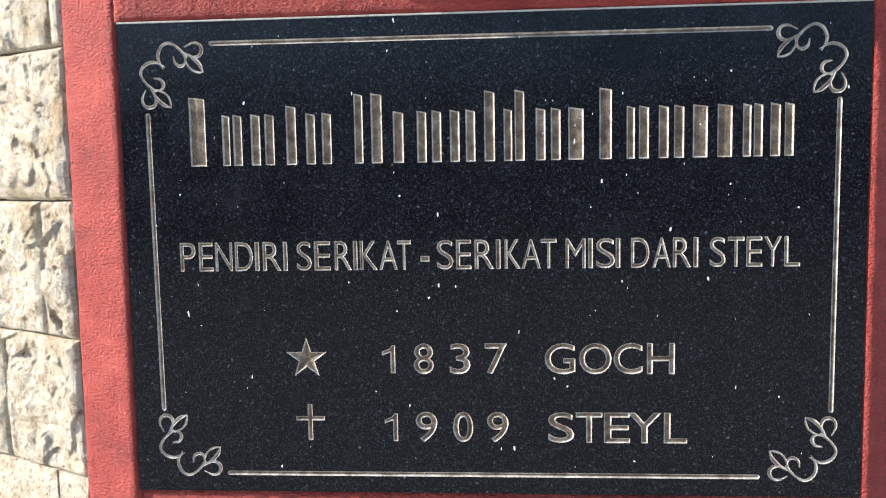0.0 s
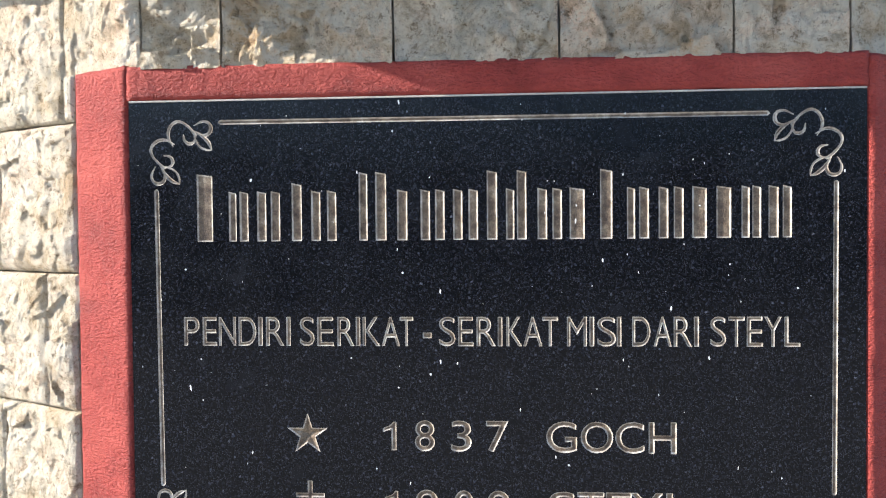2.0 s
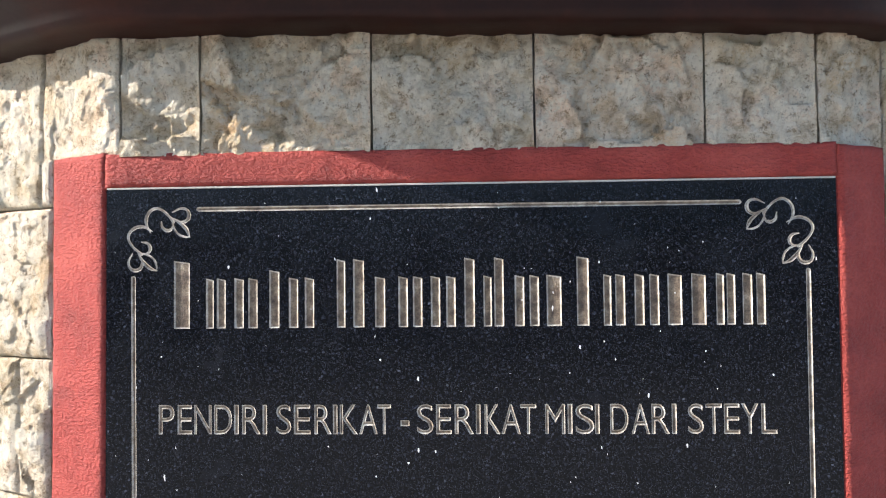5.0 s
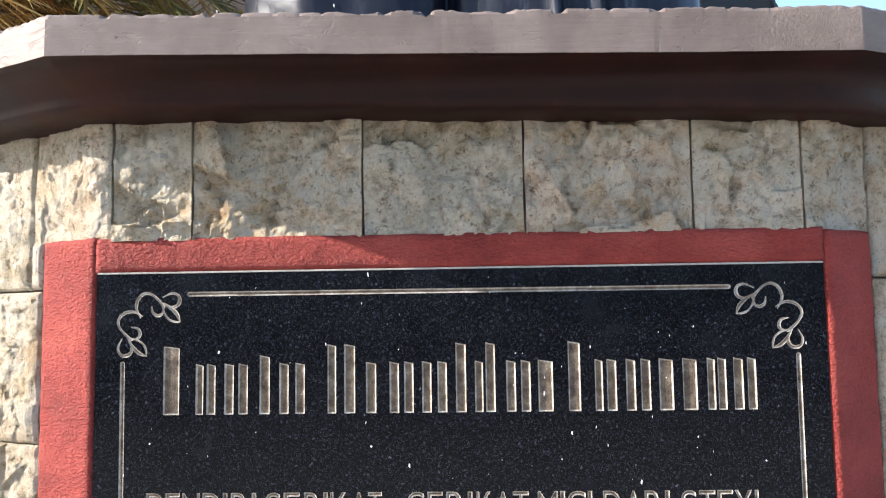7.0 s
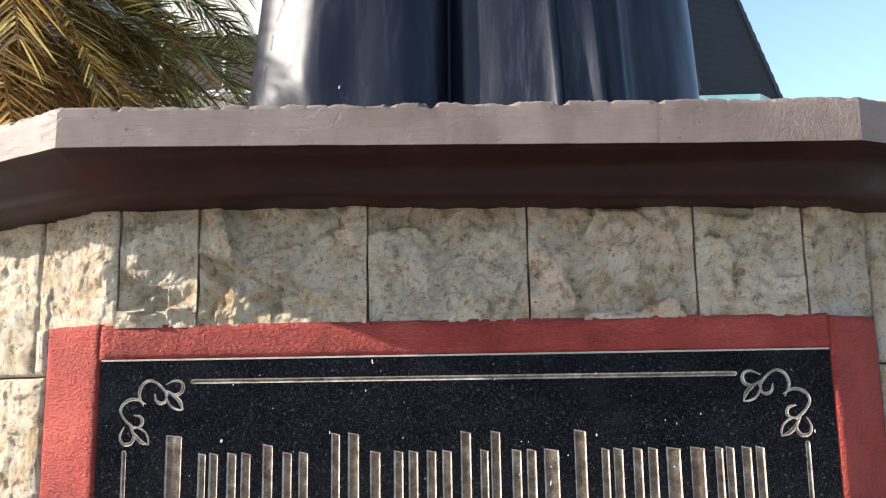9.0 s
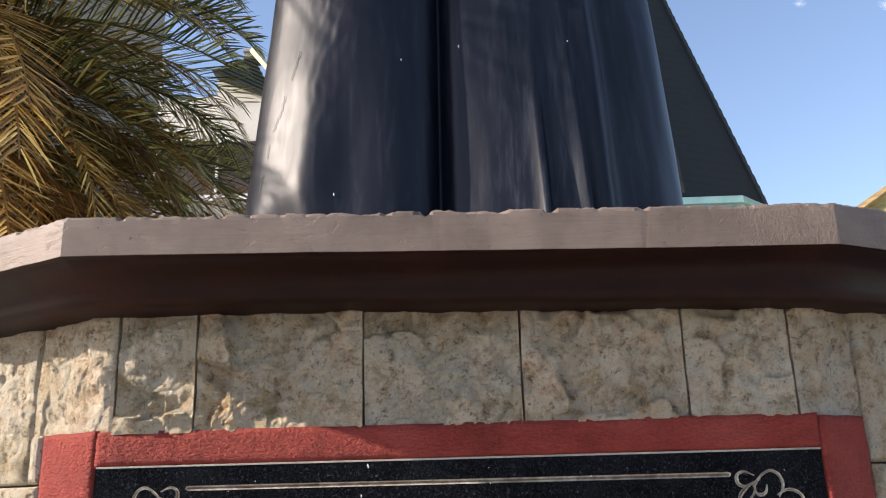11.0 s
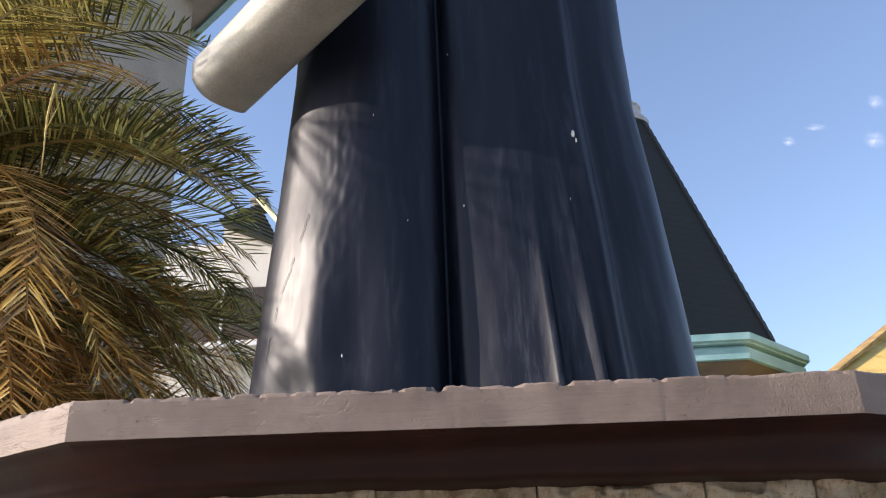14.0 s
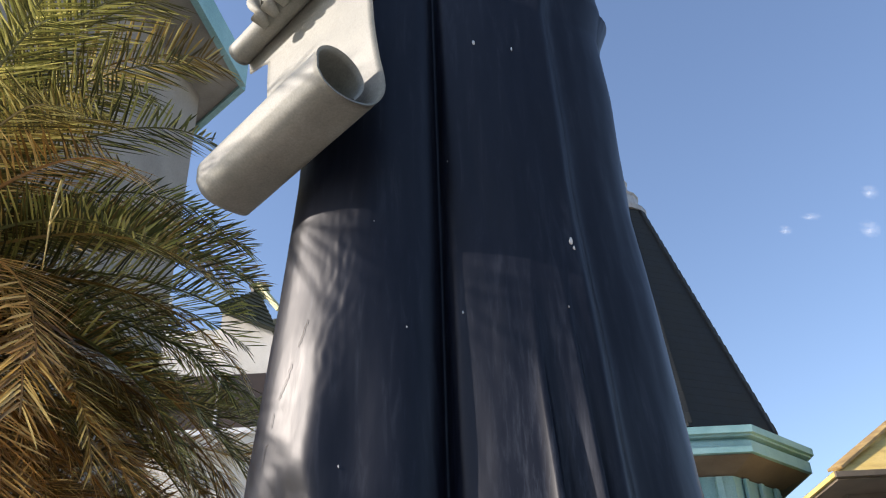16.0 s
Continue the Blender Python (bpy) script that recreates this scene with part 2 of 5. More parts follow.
MORTAR = painted("pale_mortar", (0.32, 0.28, 0.23), (0.44, 0.40, 0.34), (0.55, 0.50, 0.43), 0.9, 20, 300, 0.002, 0.8)
PARCHMENT = painted("cream_stone_paint", (0.20, 0.20, 0.172), (0.27, 0.266, 0.228), (0.345, 0.338, 0.295), 0.55, 5, 160, 0.0015, 0.35)
SPECK = painted("white_lime_splash", (0.6, 0.58, 0.54), (0.74, 0.72, 0.68), (0.8, 0.8, 0.77), 0.8, 40, 400, 0.0005, 0.3)
CREAM = painted("cream_wall_paint", (0.58, 0.54, 0.46), (0.70, 0.66, 0.58), (0.78, 0.74, 0.66), 0.8, 1.2, 60, 0.004, 0.4)
# the annex wall's shade is put into this colour
SHADED_BEIGE = painted("shaded_beige_render", (0.24, 0.21, 0.175), (0.31, 0.275, 0.235), (0.38, 0.34, 0.29), 0.85, 1.2, 60, 0.004, 0.4)
TEAL = painted("turquoise_paint", (0.18, 0.355, 0.36), (0.25, 0.455, 0.46), (0.33, 0.535, 0.54), 0.6, 1.5, 50, 0.003, 0.3)
ROOF_DARK = painted("dark_slate_shingle", (0.009, 0.0115, 0.012), (0.014, 0.0165, 0.017), (0.022, 0.025, 0.024), 0.75, 3, 40, 0.006, 0.5)
ROOF_YELLOW = painted("weathered_yellow_roof", (0.40, 0.25, 0.06), (0.62, 0.44, 0.13), (0.72, 0.55, 0.22), 0.6, 1.6, 40, 0.004, 0.4)
SOFFIT = painted("grey_soffit_board", (0.22, 0.20, 0.17), (0.32, 0.29, 0.25), (0.40, 0.37, 0.33), 0.8, 1.5, 60, 0.003, 0.4)
EARTH = painted("pale_bounce_ground", (0.40, 0.37, 0.325), (0.48, 0.445, 0.395), (0.55, 0.515, 0.46), 0.95, 1.3, 45, 0.01, 0.7)
BARK = painted("palm_bark", (0.07, 0.05, 0.03), (0.13, 0.095, 0.06), (0.20, 0.15, 0.10), 0.9, 9, 60, 0.01, 0.8)
WHITE = painted("white_frame_paint", (0.66, 0.65, 0.62), (0.76, 0.75, 0.72), (0.8, 0.79, 0.77), 0.6, 3, 80, 0.002, 0.3)
PANE_BROWN = painted("brown_tinted_pane", (0.030, 0.018, 0.012), (0.045, 0.027, 0.018), (0.06, 0.036, 0.025), 0.5, 1.5, 30, 0.001, 0.1)
ROOF_TILE = painted("dark_green_tile", (0.035, 0.042, 0.030), (0.055, 0.062, 0.045), (0.08, 0.085, 0.065), 0.75, 2, 25, 0.004, 0.5)
TAN = painted("brown_board", (0.11, 0.085, 0.06), (0.16, 0.125, 0.09), (0.21, 0.165, 0.12), 0.8, 1.5, 60, 0.003, 0.4)
VERGE = painted("pale_yellow_board", (0.50, 0.46, 0.22), (0.62, 0.58, 0.30), (0.70, 0.66, 0.38), 0.7, 2, 40, 0.002, 0.3)
OCHRE = painted("stained_ochre", (0.20, 0.12, 0.04), (0.34, 0.22, 0.08), (0.50, 0.36, 0.14), 0.7, 2.5, 40, 0.003, 0.4)
METAL = painted("weathered_metal", (0.20, 0.21, 0.22), (0.33, 0.34, 0.35), (0.42, 0.43, 0.44), 0.5, 5, 60, 0.002, 0.3)


# ---- building helpers ----
def empty(name, at=(0, 0, 0)):
    ob = new(name)
    ob.empty_display_size = 0.1
    ob.location = at
    return ob


def mesh_ob(name, verts, faces, mats, parent=None, label="", smooth=False, index=None):
    me = bpy.data.meshes.new(name)
    me.from_pydata([tuple(v) for v in verts], [], [tuple(f) for f in faces])
    for m in mats if isinstance(mats, (list, tuple)) else [mats]:
        me.materials.append(m)
    if smooth:
        me.polygons.foreach_set("use_smooth", [True] * len(me.polygons))
    if index is not None:
        me.polygons.foreach_set("material_index", index)
    me.update()
    ob = new(name, me)
    ob.parent = parent
    return tagged(ob, label)


def part(name, bm, material, parent, label="", smooth=False):
    me = bpy.data.meshes.new(name)
    bm.to_mesh(me)
    bm.free()
    me.materials.append(material)
    if smooth:
        me.polygons.foreach_set("use_smooth", [True] * len(me.polygons))
    ob = new(name, me)
    ob.parent = parent
    return tagged(ob, label)


def box_bm(size, at=(0, 0, 0), bevel=0.0, turn=None, segments=2):
    bm = bmesh.new()
    bmesh.ops.create_cube(bm, size=1.0)
    bmesh.ops.scale(bm, vec=size, verts=bm.verts)
    if bevel:
        bmesh.ops.bevel(bm, geom=bm.edges[:], offset=bevel, segments=segments, profile=0.7, affect="EDGES")
    if turn is not None:
        bmesh.ops.transform(bm, matrix=turn, verts=bm.verts)
    bmesh.ops.translate(bm, vec=at, verts=bm.verts)
    return bm


def smooth_step(a, b, x):
    t = min(1.0, max(0.0, (x - a) / (b - a)))
    return t * t * (3 - 2 * t)


def grid_faces(nu, nv, wrap=False):
    """Quads of a grid of nu x nv points, v running fastest."""
    out = []
    for i in range(nu if wrap else nu - 1):
        k = (i + 1) % nu
        for j in range(nv - 1):
            out.append((i * nv + j, k * nv + j, k * nv + j + 1, i * nv + j + 1))
    return out


def prism(name, outline, z0, z1, material, parent=None, label=""):
    n = len(outline)
    verts = [(x, y, z0) for x, y in outline] + [(x, y, z1) for x, y in outline]
    faces = [(i, (i + 1) % n, n + (i + 1) % n, n + i) for i in range(n)] + [tuple(range(n))[::-1], tuple(range(n, 2 * n))]
    return mesh_ob(name, verts, faces, material, parent, label)


# ---- ground ----
# unseen ground, its pale tone chosen to bounce light onto the shaded front
tagged(mesh_ob("ground", [(-900, -900, 0), (900, -900, 0), (900, 900, 0), (-900, 900, 0)], [(0, 1, 2, 3)], EARTH),
       "sunlit greyish paving round the monument", "ground", kind="structure")

# unseen plain wall behind the viewer, added to dim what the granite mirrors
tagged(part("reflection_wall", box_bm((46, 0.3, 3.2), (4, -14, 1.6), 0.02), SOFFIT, None), "plain grey rendered boundary wall", "wall", kind="structure")

# ---- pedestal ----
CORNERS = [(-0.455, 0.0), (0.448, 0.0), (0.845, 0.211), (1.056, 0.62), (1.056, 1.48), (0.845, 1.889),
           (0.448, 2.1), (-0.448, 2.1), (-0.845, 1.889), (-1.056, 1.48), (-1.056, 0.62), (-0.845, 0.211)]


def offset_corner(i, o):
    """Corner i of the pedestal's outline, moved outwards by o."""
    p, a, b = Vector(CORNERS[i]), Vector(CORNERS[i - 1]), Vector(CORNERS[(i + 1) % len(CORNERS)])
    d1, d2 = (p - a).normalized(), (b - p).normalized()
    n1, n2 = Vector((d1.y, -d1.x)), Vector((d2.y, -d2.x))
    return p + (n1 + n2) * (o / (1 + n1.dot(n2)))


def face_frame(i):
    """The start, direction, outward normal and length of face i."""
    a, b = Vector((*CORNERS[i], 0)), Vector((*CORNERS[(i + 1) % len(CORNERS)], 0))
    d = (b - a).normalized()
    return a, d, Vector((d.y, -d.x, 0)), (b - a).length


pedestal = tagged(empty("pedestal", (0, 1.05, 0)), "many-sided pedestal faced with split pale limestone blocks", "pedestal")


def under(ob, thing):
    """Keep ob where it was drawn, although its thing stands elsewhere."""
    ob.matrix_parent_inverse = thing.matrix_basis.inverted()
    return ob


under(prism("core", [tuple(offset_corner(i, -0.02)) for i in range(12)], 0.0, 1.80, MORTAR, pedestal), pedestal)

# cornice: a cyma under a plain fascia with a worn, chipped upper edge
PROFILE = [(-0.03, 1.781), (0.030, 1.781), (0.044, 1.7815), (0.054, 1.783), (0.0605, 1.7865), (0.0630, 1.7915), (0.0635, 1.797), (0.068, 1.803),
           (0.078, 1.8095), (0.093, 1.8145), (0.107, 1.818), (0.1085, 1.8186), (0.1190, 1.8187), (0.1197, 1.8190), (0.12, 1.8196), (0.12, 1.825), (0.12, 1.855), (0.12, 1.8655),
           (0.1195, 1.8695), (0.1165, 1.8725), (0.110, 1.8735), (0.06, 1.874), (-0.25, 1.876)]
N_BROWN = 13
CHIPS = [(-0.026, 0.006, 0.006), (-0.103, 0.022, 0.0035), (0.060, 0.012, 0.004), (0.122, 0.008, 0.006), (-0.30, 0.02, 0.002), (0.236, 0.004, 0.003), (0.35, 0.03, 0.002), (-0.2, 0.008, 0.002), (-0.39, 0.006, 0.004)]


LEDGE_CORNERS = {0: Vector((-0.457, -0.137)), 1: Vector((0.462, -0.106))}


def cornice_corner(i, o):
    """A corner of the cornice, whose front is not quite square to the pedestal."""
    return Vector(CORNERS[i]).lerp(LEDGE_CORNERS[i], o / 0.12) if i in LEDGE_CORNERS else offset_corner(i, o)


def build_cornice():
    sides, nv = [], len(PROFILE)
    for i in range(12):
        a, d, n, length = face_frame(i)
        near = i in (11, 0, 1)
        steps = int(length / (0.003 if near else 0.04))
        offs = [(cornice_corner(i, o), cornice_corner((i + 1) % 12, o)) for o, _ in PROFILE]
        rows = []
        for s in range(steps + 1):
            f = s / steps
            row = []
            for k, (o, z) in enumerate(PROFILE):
                p = offs[k][0].lerp(offs[k][1], f)
                x, y = p
                q = Vector((x * 9, y * 9, z * 9))
                q.z *= 3
                lump = 0.0005 * noise.noise(q * 2.2) + 0.0003 * noise.noise(q * 9)
                out, up = lump * min(1.0, 6 * min(f, 1 - f)), lump * 0.5
                # the slab thins towards one end
                rise = 1 - smooth_step(-0.5, 0.45, x)
                up += rise * (0.008 * smooth_step(7, 11, k) - 0.004 * smooth_step(15, 17, k))
                if k <= 7 and y < 0.3:
                    up -= (0.011 * smooth_step(-0.25, 0.25, x) + 0.007 * smooth_step(0.2, 0.5, x)) * (1 - smooth_step(0.0, 1.0, (z - 1.783) / 0.02))
                if k <= 4:
                    up += 0.005 * noise.noise(Vector((x * 7, y * 7, 3))) + 0.002 * noise.noise(Vector((x * 30, y * 30, 5)))
                if 17 <= k <= 20 and near:
                    wear = max(0.0, noise.noise(Vector((x * 16, y * 16, 7))) + 0.25 * noise.noise(Vector((x * 70, y * 70, 1)))) * 0.0045
                    wear += max(0.0, noise.noise(Vector((x * 120, y * 120, 2))) - 0.1) * 0.004 + max(0.0, noise.noise(Vector((x * 46, y * 46, 6))) - 0.35) * 0.014 + abs(noise.noise(Vector((x * 270, y * 270, 8)))) * 0.0016
                    if i == 0:
                        wear += sum(deep * max(0.0, 1 - abs(x - at) / wide) ** 0.5 for at, wide, deep in CHIPS)
                    if k in (18, 19, 20):
                        up -= wear * (1.0 if k < 20 else 0.8)
                        out -= wear * 0.5
                    else:
                        up -= max(0.0, wear - 0.006)
                if i == 0 and 12 <= k <= 19:
                    for at, lean in ((-0.022, 0.25), (0.2385, -0.1)):
                        off = abs(x - at - lean * (1.87 - z) - 0.003 * noise.noise(Vector((z * 90, at, 4))))
                        out -= 0.0008 * max(0.0, 1 - off / 0.0022)
                row.append((x + n.x * out, y + n.y * out, z + up))
            rows.append(row)
        sides.append(rows)

    cove = [row[: N_BROWN + 1] for rows in sides for row in rows[:-1]]
    # the cove is rounded at the corners, most at its foot
    loop = np.array(cove)
    ease = [1.0] * 8 + [0.8, 0.5, 0.2] + [0.0] * (N_BROWN - 10)
    for k in range(N_BROWN + 1):
        line = loop[:, k]
        run = np.concatenate([[0], np.cumsum(np.linalg.norm(np.diff(np.vstack([line, line[:1]]), axis=0), axis=1))])
        total, closed = run[-1], np.vstack([line, line[:1]])
        soft = np.zeros_like(line)
        for j in range(-6, 7):
            at = (run[:-1] + j * 0.009) % total
            soft += np.stack([np.interp(at, run, closed[:, c]) for c in range(3)], 1) / 13
        loop[:, k] = line * (1 - ease[k]) + soft * ease[k]
    cove = [[tuple(p) for p in row] for row in loop.tolist()]
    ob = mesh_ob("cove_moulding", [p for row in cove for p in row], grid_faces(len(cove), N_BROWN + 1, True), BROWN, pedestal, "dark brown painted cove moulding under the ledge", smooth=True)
    under(ob, pedestal)
    verts, faces, high = [], [], nv - N_BROWN
    for rows in sides:
        base = len(verts)
        verts += [p for row in rows for p in row[N_BROWN:]]
        faces += [tuple(base + v for v in f) for f in grid_faces(len(rows), high)]
        verts.append((0, 1.05, 1.877))
        faces += [(base + i * high + high - 1, base + (i + 1) * high + high - 1, len(verts) - 1) for i in range(len(rows) - 1)]
    bm = bmesh.new()
    made = [bm.verts.new(v) for v in verts]
    for f in faces:
        bm.faces.new([made[v] for v in f])
    bmesh.ops.remove_doubles(bm, verts=bm.verts, dist=1e-5)
    for e in bm.edges:
        e.smooth = not (len(e.link_faces) == 2 and e.calc_face_angle(0) > radians(19))
    under(part("ledge", bm, MAUVE, pedestal, "mauve-brown painted ledge with a chipped edge", smooth=True), pedestal)


build_cornice()


# red plaster surround of the plaque: front bands and side bands round the corners
def plaster_slab(name, origin, along, outward, width, z0, z1, thick, seed, label="", step=0.006):
    """A band of brushed plaster: its front is uneven and its edges are rounded."""
    nu, nz = max(2, int(width / step)), max(2, int((z1 - z0) / step))
    verts = []
    for i in range(nu + 1):
        for j in range(nz + 1):
            u, z = width * i / nu, z0 + (z1 - z0) * j / nz
            edge = min(u, width - u, z - z0, z1 - z)
            lift = thick + 0.0012 * noise.noise(Vector((u * 60, z * 60, seed))) + 0.0008 * noise.noise(Vector((u * 160, z * 160, seed + 3)))
            lift -= 0.003 * max(0.0, 1 - edge / 0.006) ** 2
            rag = 0.0014 * noise.noise(Vector((u * 45, z * 45, seed + 9))) if edge < 1e-6 else 0
            verts.append(Vector(origin) + along * u + outward * lift + Vector((0, 0, z + rag)))
    faces = grid_faces(nu + 1, nz + 1)
    ring = [i * (nz + 1) for i in range(nu + 1)] + [nu * (nz + 1) + j for j in range(1, nz + 1)]
    ring += [i * (nz + 1) + nz for i in range(nu - 1, -1, -1)] + [j for j in range(nz - 1, 0, -1)]
    base = len(verts)
    for k in ring:
        verts.append(verts[k] - outward * (thick + 0.012))
    n = len(ring)
    faces += [(ring[k], base + k, base + (k + 1) % n, ring[(k + 1) % n]) for k in range(n)]
    return under(mesh_ob(name, verts, faces, RED, pedestal, label, smooth=True), pedestal)


X, Y = Vector((1, 0, 0)), Vector((0, -1, 0))
plaster_slab("red_border", (-0.4545, 0, 0), X, Y, 0.902, 1.591, 1.633, 0.0035, 1.0, "weathered red painted plaster border")
plaster_slab("red_border", (-0.4545, 0, 0), X, Y, 0.902, 0.945, 0.9985, -0.004, 2.0, "weathered red painted plaster border")
a0, d0, n0, l0 = face_frame(11)
plaster_slab("red_border", a0 + d0 * (l0 - 0.103), d0, n0, 0.1025, 0.945, 1.635, 0.004, 3.0, "sunlit red painted plaster border")
a1, d1, n1, l1 = face_frame(1)
plaster_slab("red_border", a1 + d1 * 0.0005, d1, n1, 0.080, 0.945, 1.630, 0.004, 4.0, "weathered red painted plaster border")


def on_pedestal(face, u):
    """The place and outward direction at u along a face; past its end the next face goes on, round a softened corner."""
    a, d, n, length = face_frame(face)
    if u < length - 0.02:
        return a + d * u, n
    a2, d2, n2, _ = face_frame((face + 1) % 12)
    f = smooth_step(length - 0.02, length + 0.02, u)
    place = a + d * u if u <= length else a2 + d2 * (u - length)
    out = n.lerp(n2, f).normalized()
    return place - out * 0.004 * (1 - abs(2 * f - 1)), out


def stone(face, u0, u1, z0, z1, seed, fine=True, proud=0.008, lean=0.0):
    """A split-faced block on the pedestal: bulging, broken front and a narrow joint round it."""
    w, h = u1 - u0 - 0.0024, z1 - z0 - 0.0024
    step = 0.0038 if fine else 0.03
    nu, nz = max(3, int(w / step)), max(3, int(h / step))
    verts = []
    big = Vector((seed * 3.1, seed * 1.7, seed * 0.9))
    outs = []
    for i in range(nu + 1):
        for j in range(nz + 1):
            u, z = w * i / nu, h * j / nz
            edge = max(0.0, min(u, w - u, z, h - z))
            q = Vector((u, z, 0)) + big
            lift = proud * min(1.0, edge / 0.012) ** 0.5 + lean * u
            rough = 0.008 * noise.noise(q * 8) + 0.006 * noise.noise(q * 31)
            for scale, slope, jump in ((8, 0.20, 0.004), (24, 0.20, 0.0012)):
                p0 = noise.voronoi((q + noise.noise_vector(q * 20) * 0.012) * scale)[1][0]
                tilt = noise.cell_vector(p0 * 40) * 2 - Vector((1, 1, 1))
                off = q - p0 / scale
                rough += slope * (off.x * tilt.x + off.y * tilt.y) + jump * tilt.z
            rough += 0.012 * (0.22 - abs(noise.noise(q * 17))) + 0.011 * (abs(noise.noise(q * 38 + Vector((5, 2, 0)))) - 0.22)
            rough += 0.0040 * noise.noise(q * 70) + 0.0032 * noise.noise(q * 140)
            lift += rough * min(1.0, 0.3 + edge / 0.03) * (0.5 if face == 11 else 0.85)
            wob = 0.0014 * noise.noise(q * 22)
            if edge > 1e-6:
                wob = 0
            place, n = on_pedestal(face, u0 + 0.0012 + u + wob)
            verts.append(place + n * max(lift, -0.014) + Vector((0, 0, z0 + 0.0012 + z + wob)))
            outs.append(n)
    faces = grid_faces(nu + 1, nz + 1)
    ring = [i * (nz + 1) for i in range(nu + 1)] + [nu * (nz + 1) + j for j in range(1, nz + 1)]
    ring += [i * (nz + 1) + nz for i in range(nu - 1, -1, -1)] + [j for j in range(nz - 1, 0, -1)]
    base, m = len(verts), len(ring)
    for k in ring:
        verts.append(verts[k] - outs[k] * 0.03)
    faces += [(ring[k], base + k, base + (k + 1) % m, ring[(k + 1) % m]) for k in range(m)]
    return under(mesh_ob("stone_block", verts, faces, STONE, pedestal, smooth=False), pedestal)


COURSES = [(1.572, 1.797), (1.372, 1.572), (1.186, 1.372), (0.995, 1.186), (0.80, 0.995), (0.60, 0.80), (0.40, 0.60), (0.20, 0.40), (0.0, 0.20)]
FRONT = [0.020, 0.123, 0.339, 0.541, 0.748, 0.881]
for k in range(5):
    stone(0, FRONT[k], FRONT[k + 1], 1.629, 1.797, 11 + k, True, -0.002, (0.03, 0.0, 0.0, 0.0, 0.0)[k])


def face_row(face, z0, z1, cuts, seed, fine):
    for k in range(len(cuts) - 1):
        stone(face, cuts[k], cuts[k + 1], z0, z1, seed + k * 1.37, fine)


def spread(u0, u1, size, shift):
    """Joints from u0 to u1, about size apart, the first one shifted."""
    out, u = [u0], u0 + size * shift
    while u < u1 - size * 0.3:
        out.append(u)
        u += size
    return out + [u1]


for c, (z0, z1) in enumerate(COURSES):
    for face in range(12):
        length = face_frame(face)[3]
        near = face in (1, 11) and z0 > 0.9
        s = 40 + face * 9.7 + c * 4.3
        band = (0.1045 if face == 11 else 0.0815) if z1 > 0.96 and z0 < 1.6 else 0.0
        if face == 0:
            if z1 < 0.96:
                face_row(0, z0, z1, spread(0, length, 0.21, 0.4 + 0.3 * (c % 2)), s, False)
        elif face == 11 and c == 0:
            stone(11, 0.0, l0 - 0.335, z0, z1, s, False)
            stone(11, l0 - 0.335, l0 - 0.128, z0, z1, s + 1, True)
            stone(11, l0 - 0.128, l0 + 0.0195, 1.632, z1, s + 2, True, 0.003)
            stone(11, l0 - 0.128, l0 - band, z0, 1.637, s + 2.3, True)
        elif face == 1 and c == 0:
            stone(0, 0.8815, 0.903 + 0.083, 1.629, z1, s, True, -0.001)
            stone(1, 0.083, 0.29, z0, z1, s + 1, True)
            stone(1, 0.29, length, z0, z1, s + 3, False)
        elif face == 11 and band:
            face_row(11, z0, z1, spread(0, length - band, 0.2, 0.35 + 0.45 * (c % 2)), s, near)
        elif face == 1 and band:
            face_row(1, z0, z1, spread(band, length, 0.2, 0.5 + 0.45 * (c % 2)), s, near)
        else:
            face_row(face, z0, z1, spread(0, length, 0.215, 0.45 + 0.4 * (c % 2)), s, False)

# ---- plaque: a slab of polished black granite with V-cut, painted lettering ----
PX0, PX1, PZ0, PZ1 = -0.4525, 0.446, 1.0, 1.5885
STEP = 0.00066
BLOCK = 16
DEEP = 0.0019


